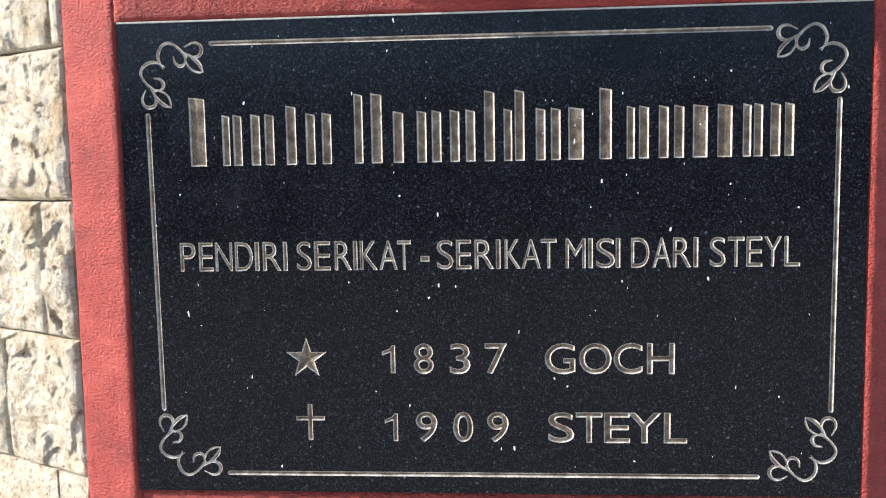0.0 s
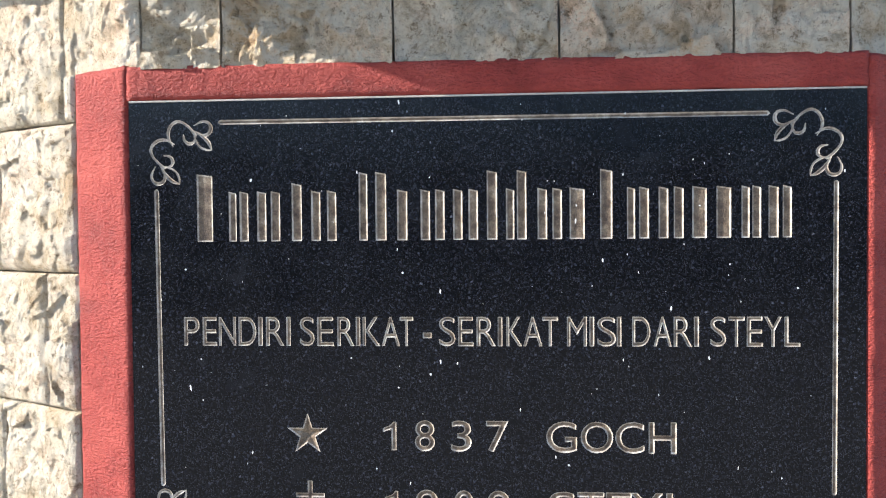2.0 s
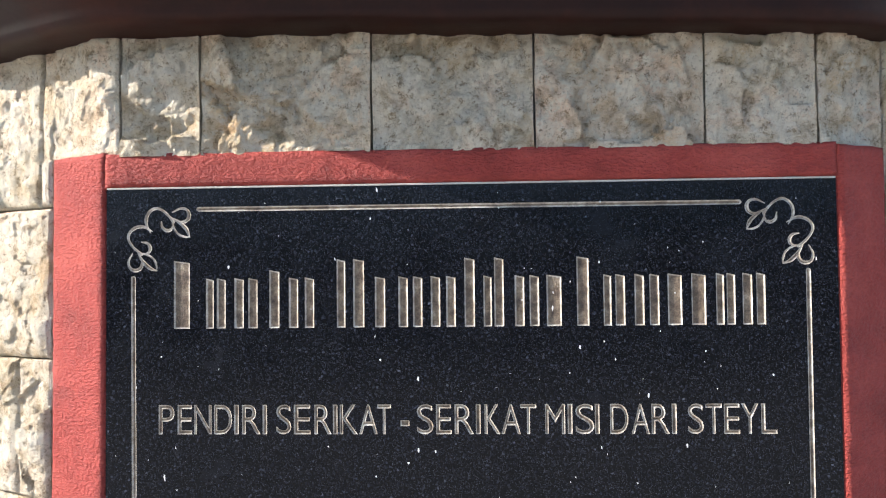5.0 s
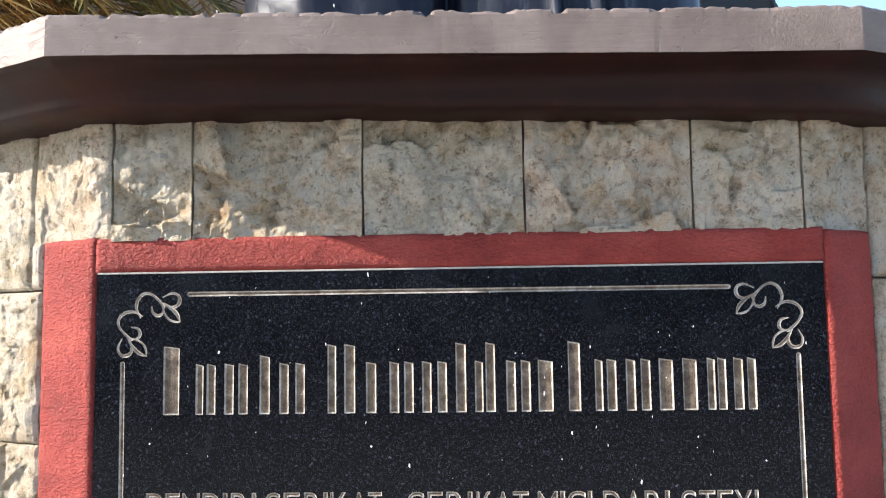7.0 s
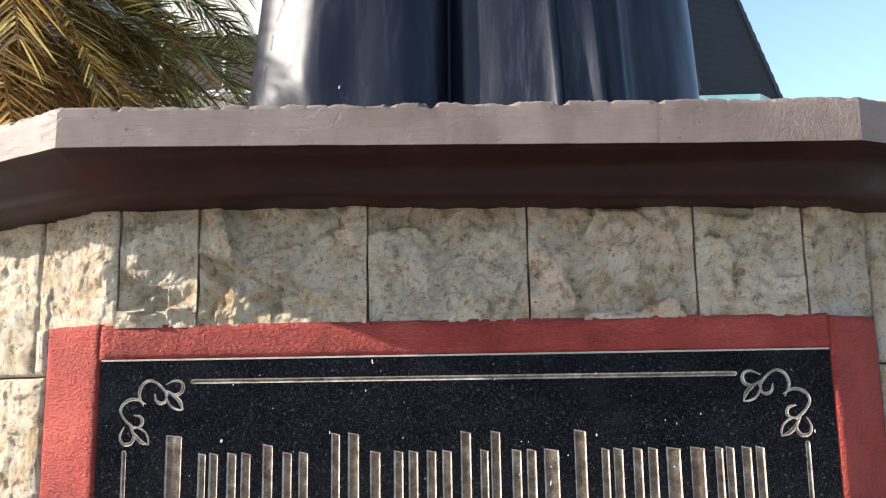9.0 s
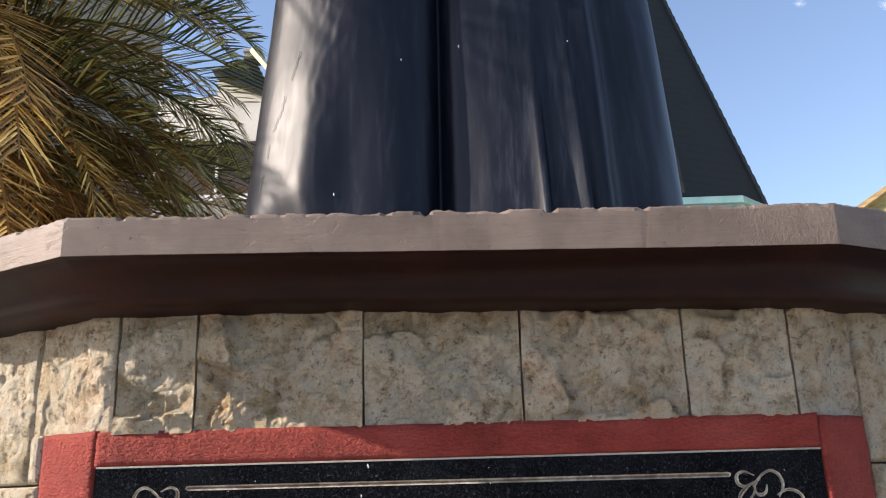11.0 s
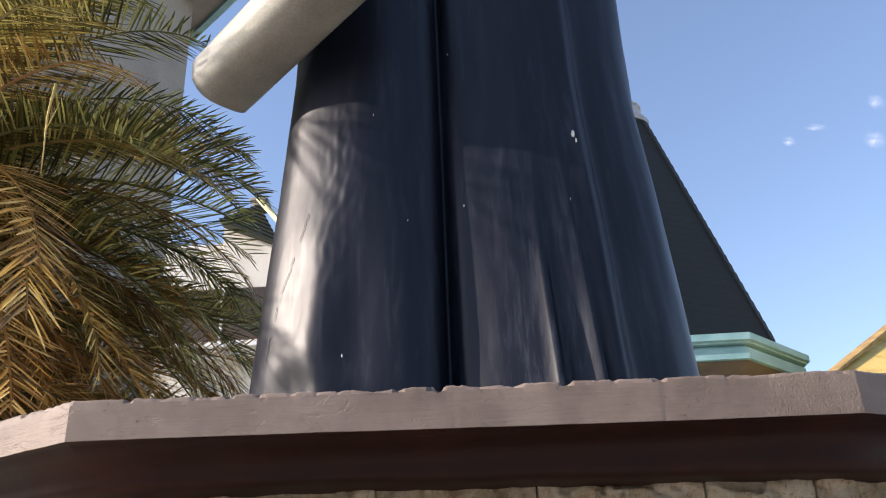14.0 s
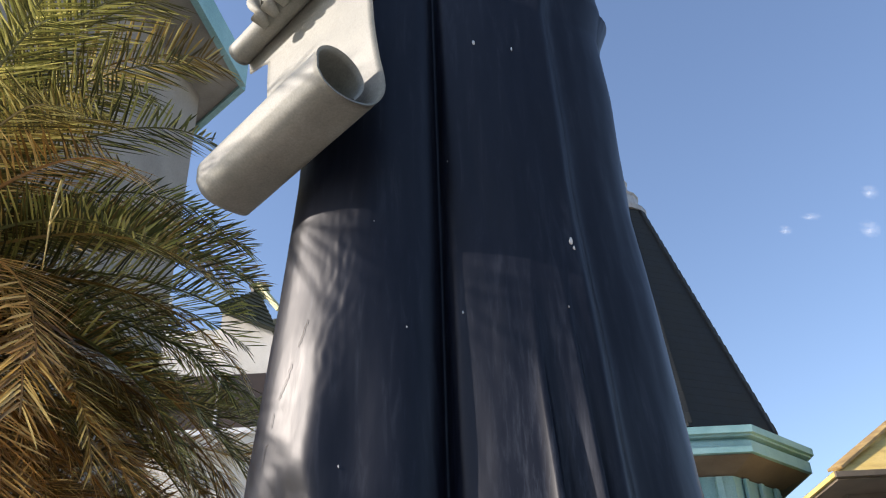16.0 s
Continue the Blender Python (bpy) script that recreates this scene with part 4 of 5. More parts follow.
def build_statue():
    verts, faces, index = [], [], []

    def add(vs, fs, mat):
        base = len(verts)
        verts.extend(vs)
        faces.extend([tuple(base + v for v in f) for f in fs])
        index.extend([mat] * len(fs))

    def tube(points, radii, mat, n=20, squash=1.0, cap=True):
        rows = []
        for k, p in enumerate(points):
            ahead = (Vector(points[min(k + 1, len(points) - 1)]) - Vector(points[max(k - 1, 0)])).normalized()
            side = ahead.cross(Vector((0, 0, 1))).normalized()
            up = side.cross(ahead)
            rows += [Vector(p) + (side * math.cos(t) + up * math.sin(t) * squash) * radii[k] for t in [2 * math.pi * j / n for j in range(n)]]
        fs = [(i * n + j, i * n + (j + 1) % n, (i + 1) * n + (j + 1) % n, (i + 1) * n + j) for i in range(len(points) - 1) for j in range(n)]
        if cap:
            fs += [tuple(range(n))[::-1], tuple(range((len(points) - 1) * n, len(points) * n))]
        add(rows, fs, mat)

    # robe
    plan = plan_curve(352)
    na, heights = len(plan), [1.872 + 0.012 * k for k in range(218)]
    vs = [robe_point(p, z) for p in plan for z in heights]
    fs = grid_faces(na, len(heights), True)
    top = len(vs)
    vs.append(Vector((CX, CY, heights[-1] + 0.03)))
    fs += [(i * len(heights) + len(heights) - 1, ((i + 1) % na) * len(heights) + len(heights) - 1, top) for i in range(na)]
    add(vs, fs, 0)
    # sleeve hanging on the right, with the arm bent forward on the left
    tube([(0.40, 1.0, 4.15), (0.47, 0.99, 3.95), (0.472, 0.97, 3.74), (0.44, 0.93, 3.58), (0.40, 0.90, 3.50)], [0.10, 0.095, 0.085, 0.06, 0.02], 0, 24)
    tube([(-0.36, 1.02, 4.15), (-0.40, 0.98, 3.95), (-0.34, 0.82, 3.82), (-0.26, 0.66, 3.74)], [0.14, 0.17, 0.18, 0.15], 0, 24)

    # parchment: a hollow lower roll, the sheet that hangs behind it, and a thin upper roll
    a, b = ROLL
    ax = (b - a).normalized()
    back = Vector((0, 1, 0))
    back = (back - ax * back.dot(ax)).normalized()
    up = ax.cross(back)
    up = up if up.z > 0 else -up
    length = (b - a).length
    line = []
    for k in range(36):
        t, r = math.radians(282 + 258 * k / 35), 0.071 + 0.004 * k / 35
        sink = 0.013 * max(0.0, 1 - k / 7) ** 2
        line.append((0.004 + r * math.cos(t) + sink, 0.003 + r * math.sin(t) - sink, 0.0, 0.0))
    flat, over = eased([q[:2] for q in SHEET], [100 + 1000 * q[2] for q in SHEET], 5)
    for (w, u), o in zip(flat, over):
        line.append((w, u, 0.10 * smooth_step(-0.06, 0.05, u) * (w > 0.05) * (1 - smooth_step(0.47, 0.50, u)), (o - 100) / 1000))
    for k in range(1, 34):
        t = math.radians(12 * k)
        line.append((0.105 + 0.042 * math.cos(t) * (1 - 0.006 * k), 0.56 + 0.042 * math.sin(t) * (1 - 0.006 * k), 0.0, 0.05))
    nl, nt = len(line), 26
    for g in (-0.003, 0.003):
        vs = []
        for i in range(nt):
            for k, (w, u, start, over) in enumerate(line):
                q0, q1 = line[max(0, k - 1)], line[min(nl - 1, k + 1)]
                tan = Vector((q1[0] - q0[0], q1[1] - q0[1])).normalized()
                f = start + (length + over - start) * i / (nt - 1)
                wave = 0.0012 * noise.noise(Vector((f * 7, w * 14, u * 14)))
                vs.append(a + ax * f + back * (w + tan.y * (g + wave)) + up * (u - tan.x * (g + wave)))
        add(vs, grid_faces(nt, nl), 1)
    inner, outer = len(verts) - 2 * nt * nl, len(verts) - nt * nl
    rim = [(outer + (nt - 1) * nl + k, outer + (nt - 1) * nl + k + 1, inner + (nt - 1) * nl + k + 1, inner + (nt - 1) * nl + k) for k in range(nl - 1)]
    rim += [(inner + k, inner + k + 1, outer + k + 1, outer + k) for k in range(nl - 1)]
    faces.extend(rim)
    index.extend([1] * len(rim))
    # closed ends of the two rolls
    n = 28
    for w, u, r in ((0.010, -0.006, 0.080), (0.105, 0.56, 0.041)):
        ring = [a + ax * 0.010 + back * (w + r * math.cos(2 * math.pi * j / n)) + up * (u + r * math.sin(2 * math.pi * j / n)) for j in range(n)]
        add(ring + [a + ax * 0.004 + back * w + up * u], [(j, (j + 1) % n, n) for j in range(n)], 1)
    # plain rounded grip over the upper roll
    c = a + ax * 0.27 + back * 0.10 + up * 0.56
    for k in range(4):
        p = c + ax * (k * 0.050 - 0.075) + up * (0.004 * k)
        tube([p + up * 0.02 + back * 0.085, p + up * 0.062 + back * 0.04, p + up * 0.060 - back * 0.02, p + up * 0.015 - back * 0.066, p - up * 0.035 - back * 0.060, p - up * 0.062 - back * 0.032],
             [0.026, 0.029, 0.031, 0.030, 0.026, 0.012], 2, 16)
    tube([c + up * 0.03 + back * 0.05, c + ax * 0.02 + up * 0.14 + back * 0.10, c + ax * 0.06 + up * 0.32 + back * 0.2], [0.07, 0.06, 0.075], 2, 20)

    # small pale splashes on the paint
    rnd = random.Random(5)
    front = [p for p in plan_curve(352) if p.y < -0.2]
    for x, z, high in ((0.303, 2.752, 0.013), (0.309, 2.732, 0.008), (-0.266, 2.176, 0.004), (-0.187, 2.822, 0.003), (0.0, 3.054, 0.003), (0.267, 2.554, 0.003), (0.019, 2.565, 0.005), (-0.113, 2.511, 0.003), (0.10, 3.49, 0.012), (0.204, 3.448, 0.008)):
        side = keyed(z, RIGHT) / 0.585 if x > 0 else keyed(z, LEFT) / 0.56
        p = min(front, key=lambda v: abs(v.x * side + CX - x))
        c = robe_point(p, z)
        ring = [c + Vector((math.cos(t) * 0.35 * high * rnd.uniform(0.7, 1.2), -0.0015, math.sin(t) * high * rnd.uniform(0.7, 1.1))) for t in [2 * math.pi * j / 8 for j in range(8)]]
        add(ring + [c + Vector((0, -0.0035, 0)), c + Vector((0, 0.01, 0))], [(j, (j + 1) % 8, 8) for j in range(8)] + [((j + 1) % 8, j, 9) for j in range(8)], 3)
    # a hair crack that wanders down the sunlit lobe
    crack = [(-0.352, 2.56), (-0.362, 2.52), (-0.380, 2.47), (-0.390, 2.43), (-0.404, 2.385), (-0.421, 2.34), (-0.425, 2.315), (-0.424, 2.29), (-0.434, 2.24), (-0.437, 2.19)]
    path = []
    for (x0, z0), (x1, z1) in zip(crack, crack[1:]):
        for j in range(6):
            x, z = x0 + (x1 - x0) * j / 6, z0 + (z1 - z0) * j / 6
            path.append(robe_point(min(front, key=lambda v: abs(robe_point(v, z).x - x)), z) + Vector((0.0016 * noise.noise(Vector((z * 60, 1, 1))), 0, 0)))
    vs = []
    for k, q in enumerate(path):
        wide = 0.0006 * (0.45 + 0.55 * abs(noise.noise(Vector((q.z * 40, 2, 2)))) * 2)
        vs += [q + Vector((-wide, -0.0022, 0)), q + Vector((0, -0.0035, 0)), q + Vector((wide, -0.0022, 0))]
    add(vs, [(k * 3 + j, k * 3 + j + 1, k * 3 + j + 4, k * 3 + j + 3) for k in range(len(path) - 1) for j in (0, 1) if noise.noise(Vector((path[k].z * 16, 5, 3))) > -0.12], 4)
    me = bpy.data.meshes.new("statue")
    me.from_pydata([tuple(v) for v in verts], [], faces)
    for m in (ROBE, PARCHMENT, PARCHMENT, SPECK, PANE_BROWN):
        me.materials.append(m)
    me.polygons.foreach_set("material_index", index)
    me.polygons.foreach_set("use_smooth", [True] * len(faces))
    me.update()
    return tagged(new("statue", me), "robed statue in glossy navy paint holding a cream scroll", "statue")


build_statue()


# ---- palm beside the monument ----
def frond_mesh(rnd, length, lift, droop, turn, pairs, hang):
    """A feathered frond that springs from the origin: a tapered rib that arches over, and folded leaflets on both sides."""
    verts, faces, vee = [], [], rnd.uniform(-0.05, 0.35)
    spine, p, pitch, yaw = [], Vector((0, 0, 0)), radians(lift), radians(turn)
    n = 30
    for k in range(n + 1):
        spine.append((p.copy(), pitch, yaw))
        f = k / n
        pitch -= radians(droop) / n * (0.4 + 1.2 * f)
        p = p + Vector((math.cos(pitch) * math.cos(yaw), math.cos(pitch) * math.sin(yaw), math.sin(pitch))) * (length / n)

    def frame_at(f):
        k = min(n - 1, int(f * n))
        a, b = spine[k], spine[k + 1]
        pos = a[0].lerp(b[0], f * n - k)
        ahead = (b[0] - a[0]).normalized()
        side = ahead.cross(Vector((0, 0, 1))).normalized()
        return pos, ahead, side, side.cross(ahead)

    for k in range(n + 1):
        pos, ahead, side, up = frame_at(min(0.999, k / n))
        r = 0.014 * (1 - 0.9 * k / n) + 0.002
        verts += [pos + side * r, pos - up * r * 0.9, pos - side * r, pos + up * r * 0.5]
    faces += [(k * 4 + j, k * 4 + (j + 1) % 4, k * 4 + 4 + (j + 1) % 4, k * 4 + 4 + j) for k in range(n) for j in range(4)]
    for k in range(pairs):
        f = 0.10 + 0.89 * (k + rnd.uniform(-0.3, 0.3)) / pairs
        f = min(0.995, max(0.08, f))
        pos, ahead, side, up = frame_at(f)
        reach = length * 0.172 * (math.sin(math.pi * (0.12 + 0.80 * f)) ** 0.7) * rnd.uniform(0.8, 1.12)
        for s in (-1, 1):
            if rnd.random() < 0.05:
                continue
            fan = radians(rnd.uniform(56, 66) - 20 * f)
            d = ahead * math.cos(fan) + side * s * math.sin(fan) + up * (vee + rnd.uniform(-0.16, 0.16)) + ahead * rnd.uniform(-0.12, 0.12)
            d.normalize()
            wide = rnd.uniform(0.0052, 0.0074)
            flat = d.cross(up).normalized()
            base, q = len(verts), pos + side * s * 0.006
            m = 4
            for j in range(m + 1):
                g = j / m
                w = wide * (0.55 + 1.4 * g) * (1 - g) ** 0.6 if j < m else 0.0004
                w = max(w, 0.0004)
                ridge = up * (w * 0.35)
                verts += [q + flat * w - ridge * 0, q + ridge, q - flat * w]
                d = (d + Vector((0, 0, -1)) * hang * (0.22 + 0.5 * g) * rnd.uniform(0.6, 1.3)).normalized()
                q = q + d * (reach / m)
            for j in range(m):
                o = base + j * 3
                faces += [(o, o + 3, o + 4, o + 1), (o + 1, o + 4, o + 5, o + 2)]
    return verts, faces


def build_palm(at, fronds, seed, dry=-5):
    rnd = random.Random(seed)
    palm = tagged(empty("palm_tree", (at[0], at[1], 0)), "palm tree with drooping green and golden-brown fronds", "palm tree")
    bm = bmesh.new()
    n, rows = 16, []
    for k in range(60):
        f = k / 59
        r = 0.17 - 0.03 * f + 0.018 * (k % 2)
        rows.append([bm.verts.new((r * math.cos(2 * math.pi * j / n), r * math.sin(2 * math.pi * j / n), f * at[2])) for j in range(n)])
    for a, b in zip(rows, rows[1:]):
        for j in range(n):
            bm.faces.new((a[j], a[(j + 1) % n], b[(j + 1) % n], b[j]))
    bm.faces.new(rows[-1])
    part("trunk", bm, BARK, palm, "ringed brown trunk")
    for turn, lift, droop, length, hang in fronds:
        rnd = random.Random(int(turn * 100) + seed)
        vs, fs = frond_mesh(rnd, length, lift, droop, turn, int(length * 40), hang)
        ob = mesh_ob("frond", vs, fs, LEAF_DRY if lift < dry else LEAF, palm)
        ob.location = (0, 0, at[2])
    return palm


def crown(seed, count, low=-40, size=2.3):
    rnd = random.Random(seed)
    out = []
    for k in range(count):
        turn = -100 + 360 * ((k * 0.381966) % 1)
        layer = k / count
        lift = 72 + (low - 72) * layer + rnd.uniform(-8, 8)
        if -150 < turn < -45 and k % 3:
            continue
        spread_out = min(abs(turn), abs(turn - 360)) < 75
        if spread_out:
            lift = min(lift, 26 + 10 * rnd.random())
        out.append((turn, lift, rnd.uniform(55, 95) - 25 * layer, size * (0.83 if spread_out else 1.0) * rnd.uniform(0.88, 1.13), 0.03 + 0.22 * layer * rnd.random()))
    return out


def hanging(seed, count, high, low, reach):
    """Fronds that arch out over the ledge side of the palm, from upright ones down to hanging ones."""
    rnd = random.Random(seed)
    out = []
    for k in range(count):
        f = k / (count - 1)
        turn = -38 + (k * 31) % 82 + rnd.uniform(-5, 5)
        lift = high + (low - high) * f
        out.append((turn, lift, rnd.uniform(60, 85) + 30 * max(0.0, lift) / 60 - 15 * f, reach * rnd.uniform(0.88, 1.04), 0.03 + 0.15 * f * rnd.random()))
    return out


# turn, lift, droop, length and hang of single fronds: tall ones before the annex, low ones before the church
OVER_EAVE = [(-15, 70, 100, 2.5, 0.05), (-25, 75, 105, 2.7, 0.06), (-32, 68, 95, 2.5, 0.05), (-10, 79, 118, 2.8, 0.05), (-36, 74, 92, 2.7, 0.04), (-20, 62, 96, 2.2, 0.06), (-40, 62, 80, 2.5, 0.05),
             (5, 50, 92, 2.15, 0.05), (13, 45, 84, 2.3, 0.05), (20, 40, 80, 2.35, 0.05)]
LOW = [(0, 0, 60, 2.0, 0.08), (6, -12, 50, 2.1, 0.1), (11, -4, 55, 2.2, 0.06), (16, 6, 60, 2.3, 0.05), (-5, -20, 45, 2.1, 0.12), (9, -18, 42, 2.2, 0.1), (14, -26, 36, 2.3, 0.12), (3, 12, 70, 2.1, 0.06),
       (4, -6, 58, 2.25, 0.08), (12, -10, 52, 2.35, 0.08), (18, -4, 55, 2.4, 0.06), (20, -16, 45, 2.5, 0.1), (8, -24, 40, 2.4, 0.1), (24, -10, 50, 2.5, 0.08), (16, -30, 34, 2.4, 0.12)]
SECOND = [(0, 45, 80, 2.1, 0.05), (10, 36, 75, 2.2, 0.06), (5, 56, 92, 2.1, 0.05), (-8, 40, 70, 2.1, 0.05), (14, 50, 85, 2.3, 0.05)]
SHADING = [(-80, 20, 55, 3.0, 0.15), (-84, 4, 38, 2.5, 0.12), (-81, 33, 58, 2.7, 0.1)]
build_palm((-2.88, 2.45, 3.75), [f for k, f in enumerate(crown(3, 74)) if k % 4 != 3 and k not in (13, 32, 38)] + hanging(4, 17, 62, -56, 2.05) + [(a, b, c, d * 0.88, h) for a, b, c, d, h in OVER_EAVE] + [(a, b, c, d, h * (5 if k % 2 else 2)) for k, (a, b, c, d, h) in enumerate(LOW)] + SHADING, 21, 4)
build_palm((-3.06, 3.6, 2.9), [f for k, f in enumerate(crown(9, 44, -35, 2.2)) if k % 4 != 3] + hanging(6, 20, 36, -50, 2.2) + SECOND, 33, 40)


# a broken yellow stalk caught among the fronds
def build_stalk():
    stalk = tagged(empty("palm_stalk", (-1.57, 1.6, 3.3)), "dry yellow flower stalk hanging among palm fronds", "stalk")
    for name, pts, r in (("stem", [(-1.557, 1.6, 3.29), (-1.563, 1.6, 3.40), (-1.572, 1.605, 3.48), (-1.580, 1.61, 3.56), (-1.588, 1.63, 3.66), (-1.60, 1.66, 3.76)], 0.006), ("twig", [(-1.574, 1.605, 3.50), (-1.55, 1.6, 3.56), (-1.535, 1.6, 3.62)], 0.003)):
        bm = bmesh.new()
        rows = []
        for k, p in enumerate(pts):
            rr = r * (0.35 + 0.65 * k / (len(pts) - 1)) if name == "stem" else r * (1 - 0.7 * k / (len(pts) - 1))
            rows.append([bm.verts.new((p[0] + rr * math.cos(a), p[1] + rr * math.sin(a), p[2] - rr * 0.3 * math.cos(a))) for a in [2 * math.pi * j / 8 for j in range(8)]])
        for a, b in zip(rows, rows[1:]):
            for j in range(8):
                bm.faces.new((a[j], a[(j + 1) % 8], b[(j + 1) % 8], b[j]))
        bm.faces.new(rows[0][::-1])
        bm.faces.new(rows[-1])
        under(part(name, bm, ROOF_YELLOW, stalk, smooth=True), stalk)


build_stalk()


# ---- church turret with a dark spire ----
def ring_points(cx, cy, r, n, z, turn=0.0):
    return [(cx + r * math.cos(2 * math.pi * (k + turn) / n), cy + r * math.sin(2 * math.pi * (k + turn) / n), z) for k in range(n)]


def lathe(name, cx, cy, rows, n, mat, parent, label="", turn=0.0, smooth=False):
    vs = [p for r, z in rows for p in ring_points(cx, cy, r, n, z, turn)]
    fs = [(i * n + j, i * n + (j + 1) % n, (i + 1) * n + (j + 1) % n, (i + 1) * n + j) for i in range(len(rows) - 1) for j in range(n)]
    fs += [tuple(range(n))[::-1], tuple(range((len(rows) - 1) * n, len(rows) * n))]
    return under(mesh_ob(name, vs, fs, mat, parent, label, smooth), parent)


def build_turret():
    cx, cy = 3.98, 16.5
    turret = tagged(empty("church_turret", (cx, cy, 0)), "turquoise eight-sided turret with a dark shingled spire", "turret")
    k8 = 1 / math.cos(math.pi / 8)
    lathe("wall", cx, cy, [(2.05 * k8, 0), (2.05 * k8, 6.05)], 8, TEAL, turret, "turquoise wall", 0.5)
    # underside of the eave in a browner tone than its front
    lathe("soffit", cx, cy, [(2.0 * k8, 6.02), (2.1 * k8, 6.03), (2.60 * k8, 6.25), (2.0 * k8, 6.27)], 8, TAN, turret, "brown stained soffit", 0.5)
    lathe("eave", cx, cy, [(2.0 * k8, 6.28), (2.60 * k8, 6.26), (2.66 * k8, 6.27), (2.66 * k8, 6.48), (2.58 * k8, 6.50), (2.58 * k8, 6.535), (2.70 * k8, 6.55), (2.70 * k8, 6.585), (2.76 * k8, 6.60), (2.76 * k8, 6.73), (2.45 * k8, 6.79)], 8, TEAL, turret, "pale turquoise moulded eave", 0.5)
    for k in range(8):
        for s in (-0.55, 0.0, 0.55):
            b = math.pi * 2 * k / 8
            mid = Vector((math.cos(b), math.sin(b), 0)) * 2.12 + Vector((-math.sin(b), math.cos(b), 0)) * s
            bm = box_bm((0.07, 0.12, 0.5), (0, 0, 0), 0.02, Matrix.Rotation(b, 4, "Z"))
            bmesh.ops.translate(bm, vec=(mid.x + cx, mid.y + cy, 5.75), verts=bm.verts)
            under(part("bracket", bm, TEAL, turret), turret)
    # spire of overlapping shingle courses
    rows, n = [], 34
    for k in range(n):
        f0, f1 = k / n, (k + 1) / n
        z0, z1 = 6.79 + 6.2 * f0, 6.79 + 6.2 * f1
        r0, r1 = 2.60 - 1.93 * f0, 2.60 - 1.93 * f1
        rows += [(r0 + 0.004, z0), (r1 + 0.002, z1 - 0.002)]
    lathe("spire", cx, cy, [(r * 1.02, z) for r, z in rows], 8, ROOF_DARK, turret, "dark shingled eight-sided spire", 0.03)
    # hip tiles along the edges that face the monument
    for k in (-3, -2, -1):
        ang = 2 * math.pi * (k + 0.03) / 8
        foot, top = Vector((cx + 2.60 * math.cos(ang), cy + 2.60 * math.sin(ang), 6.85)), Vector((cx + 0.70 * math.cos(ang), cy + 0.70 * math.sin(ang), 12.9))
        lie = (top - foot).to_track_quat("Y", "Z").to_matrix().to_4x4() @ Matrix.Rotation(radians(4), 4, "X")
        for j in range(26):
            tile = box_bm((0.20, 0.25, 0.07), (0, 0, 0), 0.03, lie)
            bmesh.ops.translate(tile, vec=foot.lerp(top, (j + 0.5) / 26), verts=tile.verts)
            under(part("hip_tile", tile, ROOF_DARK, turret), turret)
    lathe("metal_cap", cx, cy, [(0.72, 12.93), (0.74, 13.05), (0.60, 13.10), (0.56, 13.45), (0.60, 13.5), (0.42, 13.56), (0.36, 13.95), (0.40, 14.0), (0.1, 14.3)], 16, METAL, turret, "grey metal cap")
    return turret


build_turret()


# ---- house with a yellow hipped roof ----
def build_yellow_house():
    house = tagged(empty("yellow_roofed_house", (9.4, 15.5, 0)), "low house with a weathered yellow hipped roof", "house")
    d = Vector((5.60, 12.0, 5.32))
    x0, y0, x1, y1, z = d.x, d.y, 13.6, 19.5, d.z
    ridge = 2.5
    w = 3.75
    roof = [(x0, y0, z), (x1, y0, z), (x1, y1, z), (x0, y1, z), (x0 + w, y0 + w - 0.2, z + ridge), (x1 - w, y0 + w, z + ridge),
            (x0, y0, z - 0.07), (x1, y0, z - 0.07), (x1, y1, z - 0.07), (x0, y1, z - 0.07)]
    faces = [(0, 1, 5, 4), (1, 2, 5), (2, 3, 4, 5), (3, 0, 4), (0, 6, 7, 1), (1, 7, 8, 2), (2, 8, 9, 3), (3, 9, 6, 0), (6, 9, 8, 7)]
    under(mesh_ob("roof", roof, faces, ROOF_YELLOW, house, "weathered yellow sheet roof"), house)
    under(part("hip_cap", box_bm((0.24, 5.6, 0.05), (0, 0, 0), 0.02), OCHRE, house, "stained ochre hip cap"), house).matrix_basis = Matrix.Translation((x0 + w / 2, y0 + w / 2 - 0.1, z + ridge / 2 + 0.02)) @ Vector((w, w - 0.2, ridge)).to_track_quat("Y", "Z").to_matrix().to_4x4()
    under(part("soffit", box_bm((x1 - x0 - 0.1, y1 - y0 - 0.1, 0.04), ((x0 + x1) / 2, (y0 + y1) / 2, z - 0.10)), TAN, house, "brown soffit boards"), house)
    for name, size, at in (("wall", (7.0, 0.2, 5.2), (9.6, 13.0, 2.62)), ("wall", (0.2, 5.4, 5.2), (6.5, 15.8, 2.62))):
        under(part(name, box_bm(size, at, 0.01), TAN, house), house)
    under(part("fascia_board", box_bm((x1 - x0, 0.05, 0.09), ((x0 + x1) / 2, y0 - 0.03, z - 0.05), 0.01), TAN, house, "brown fascia"), house)
    return house


build_yellow_house()


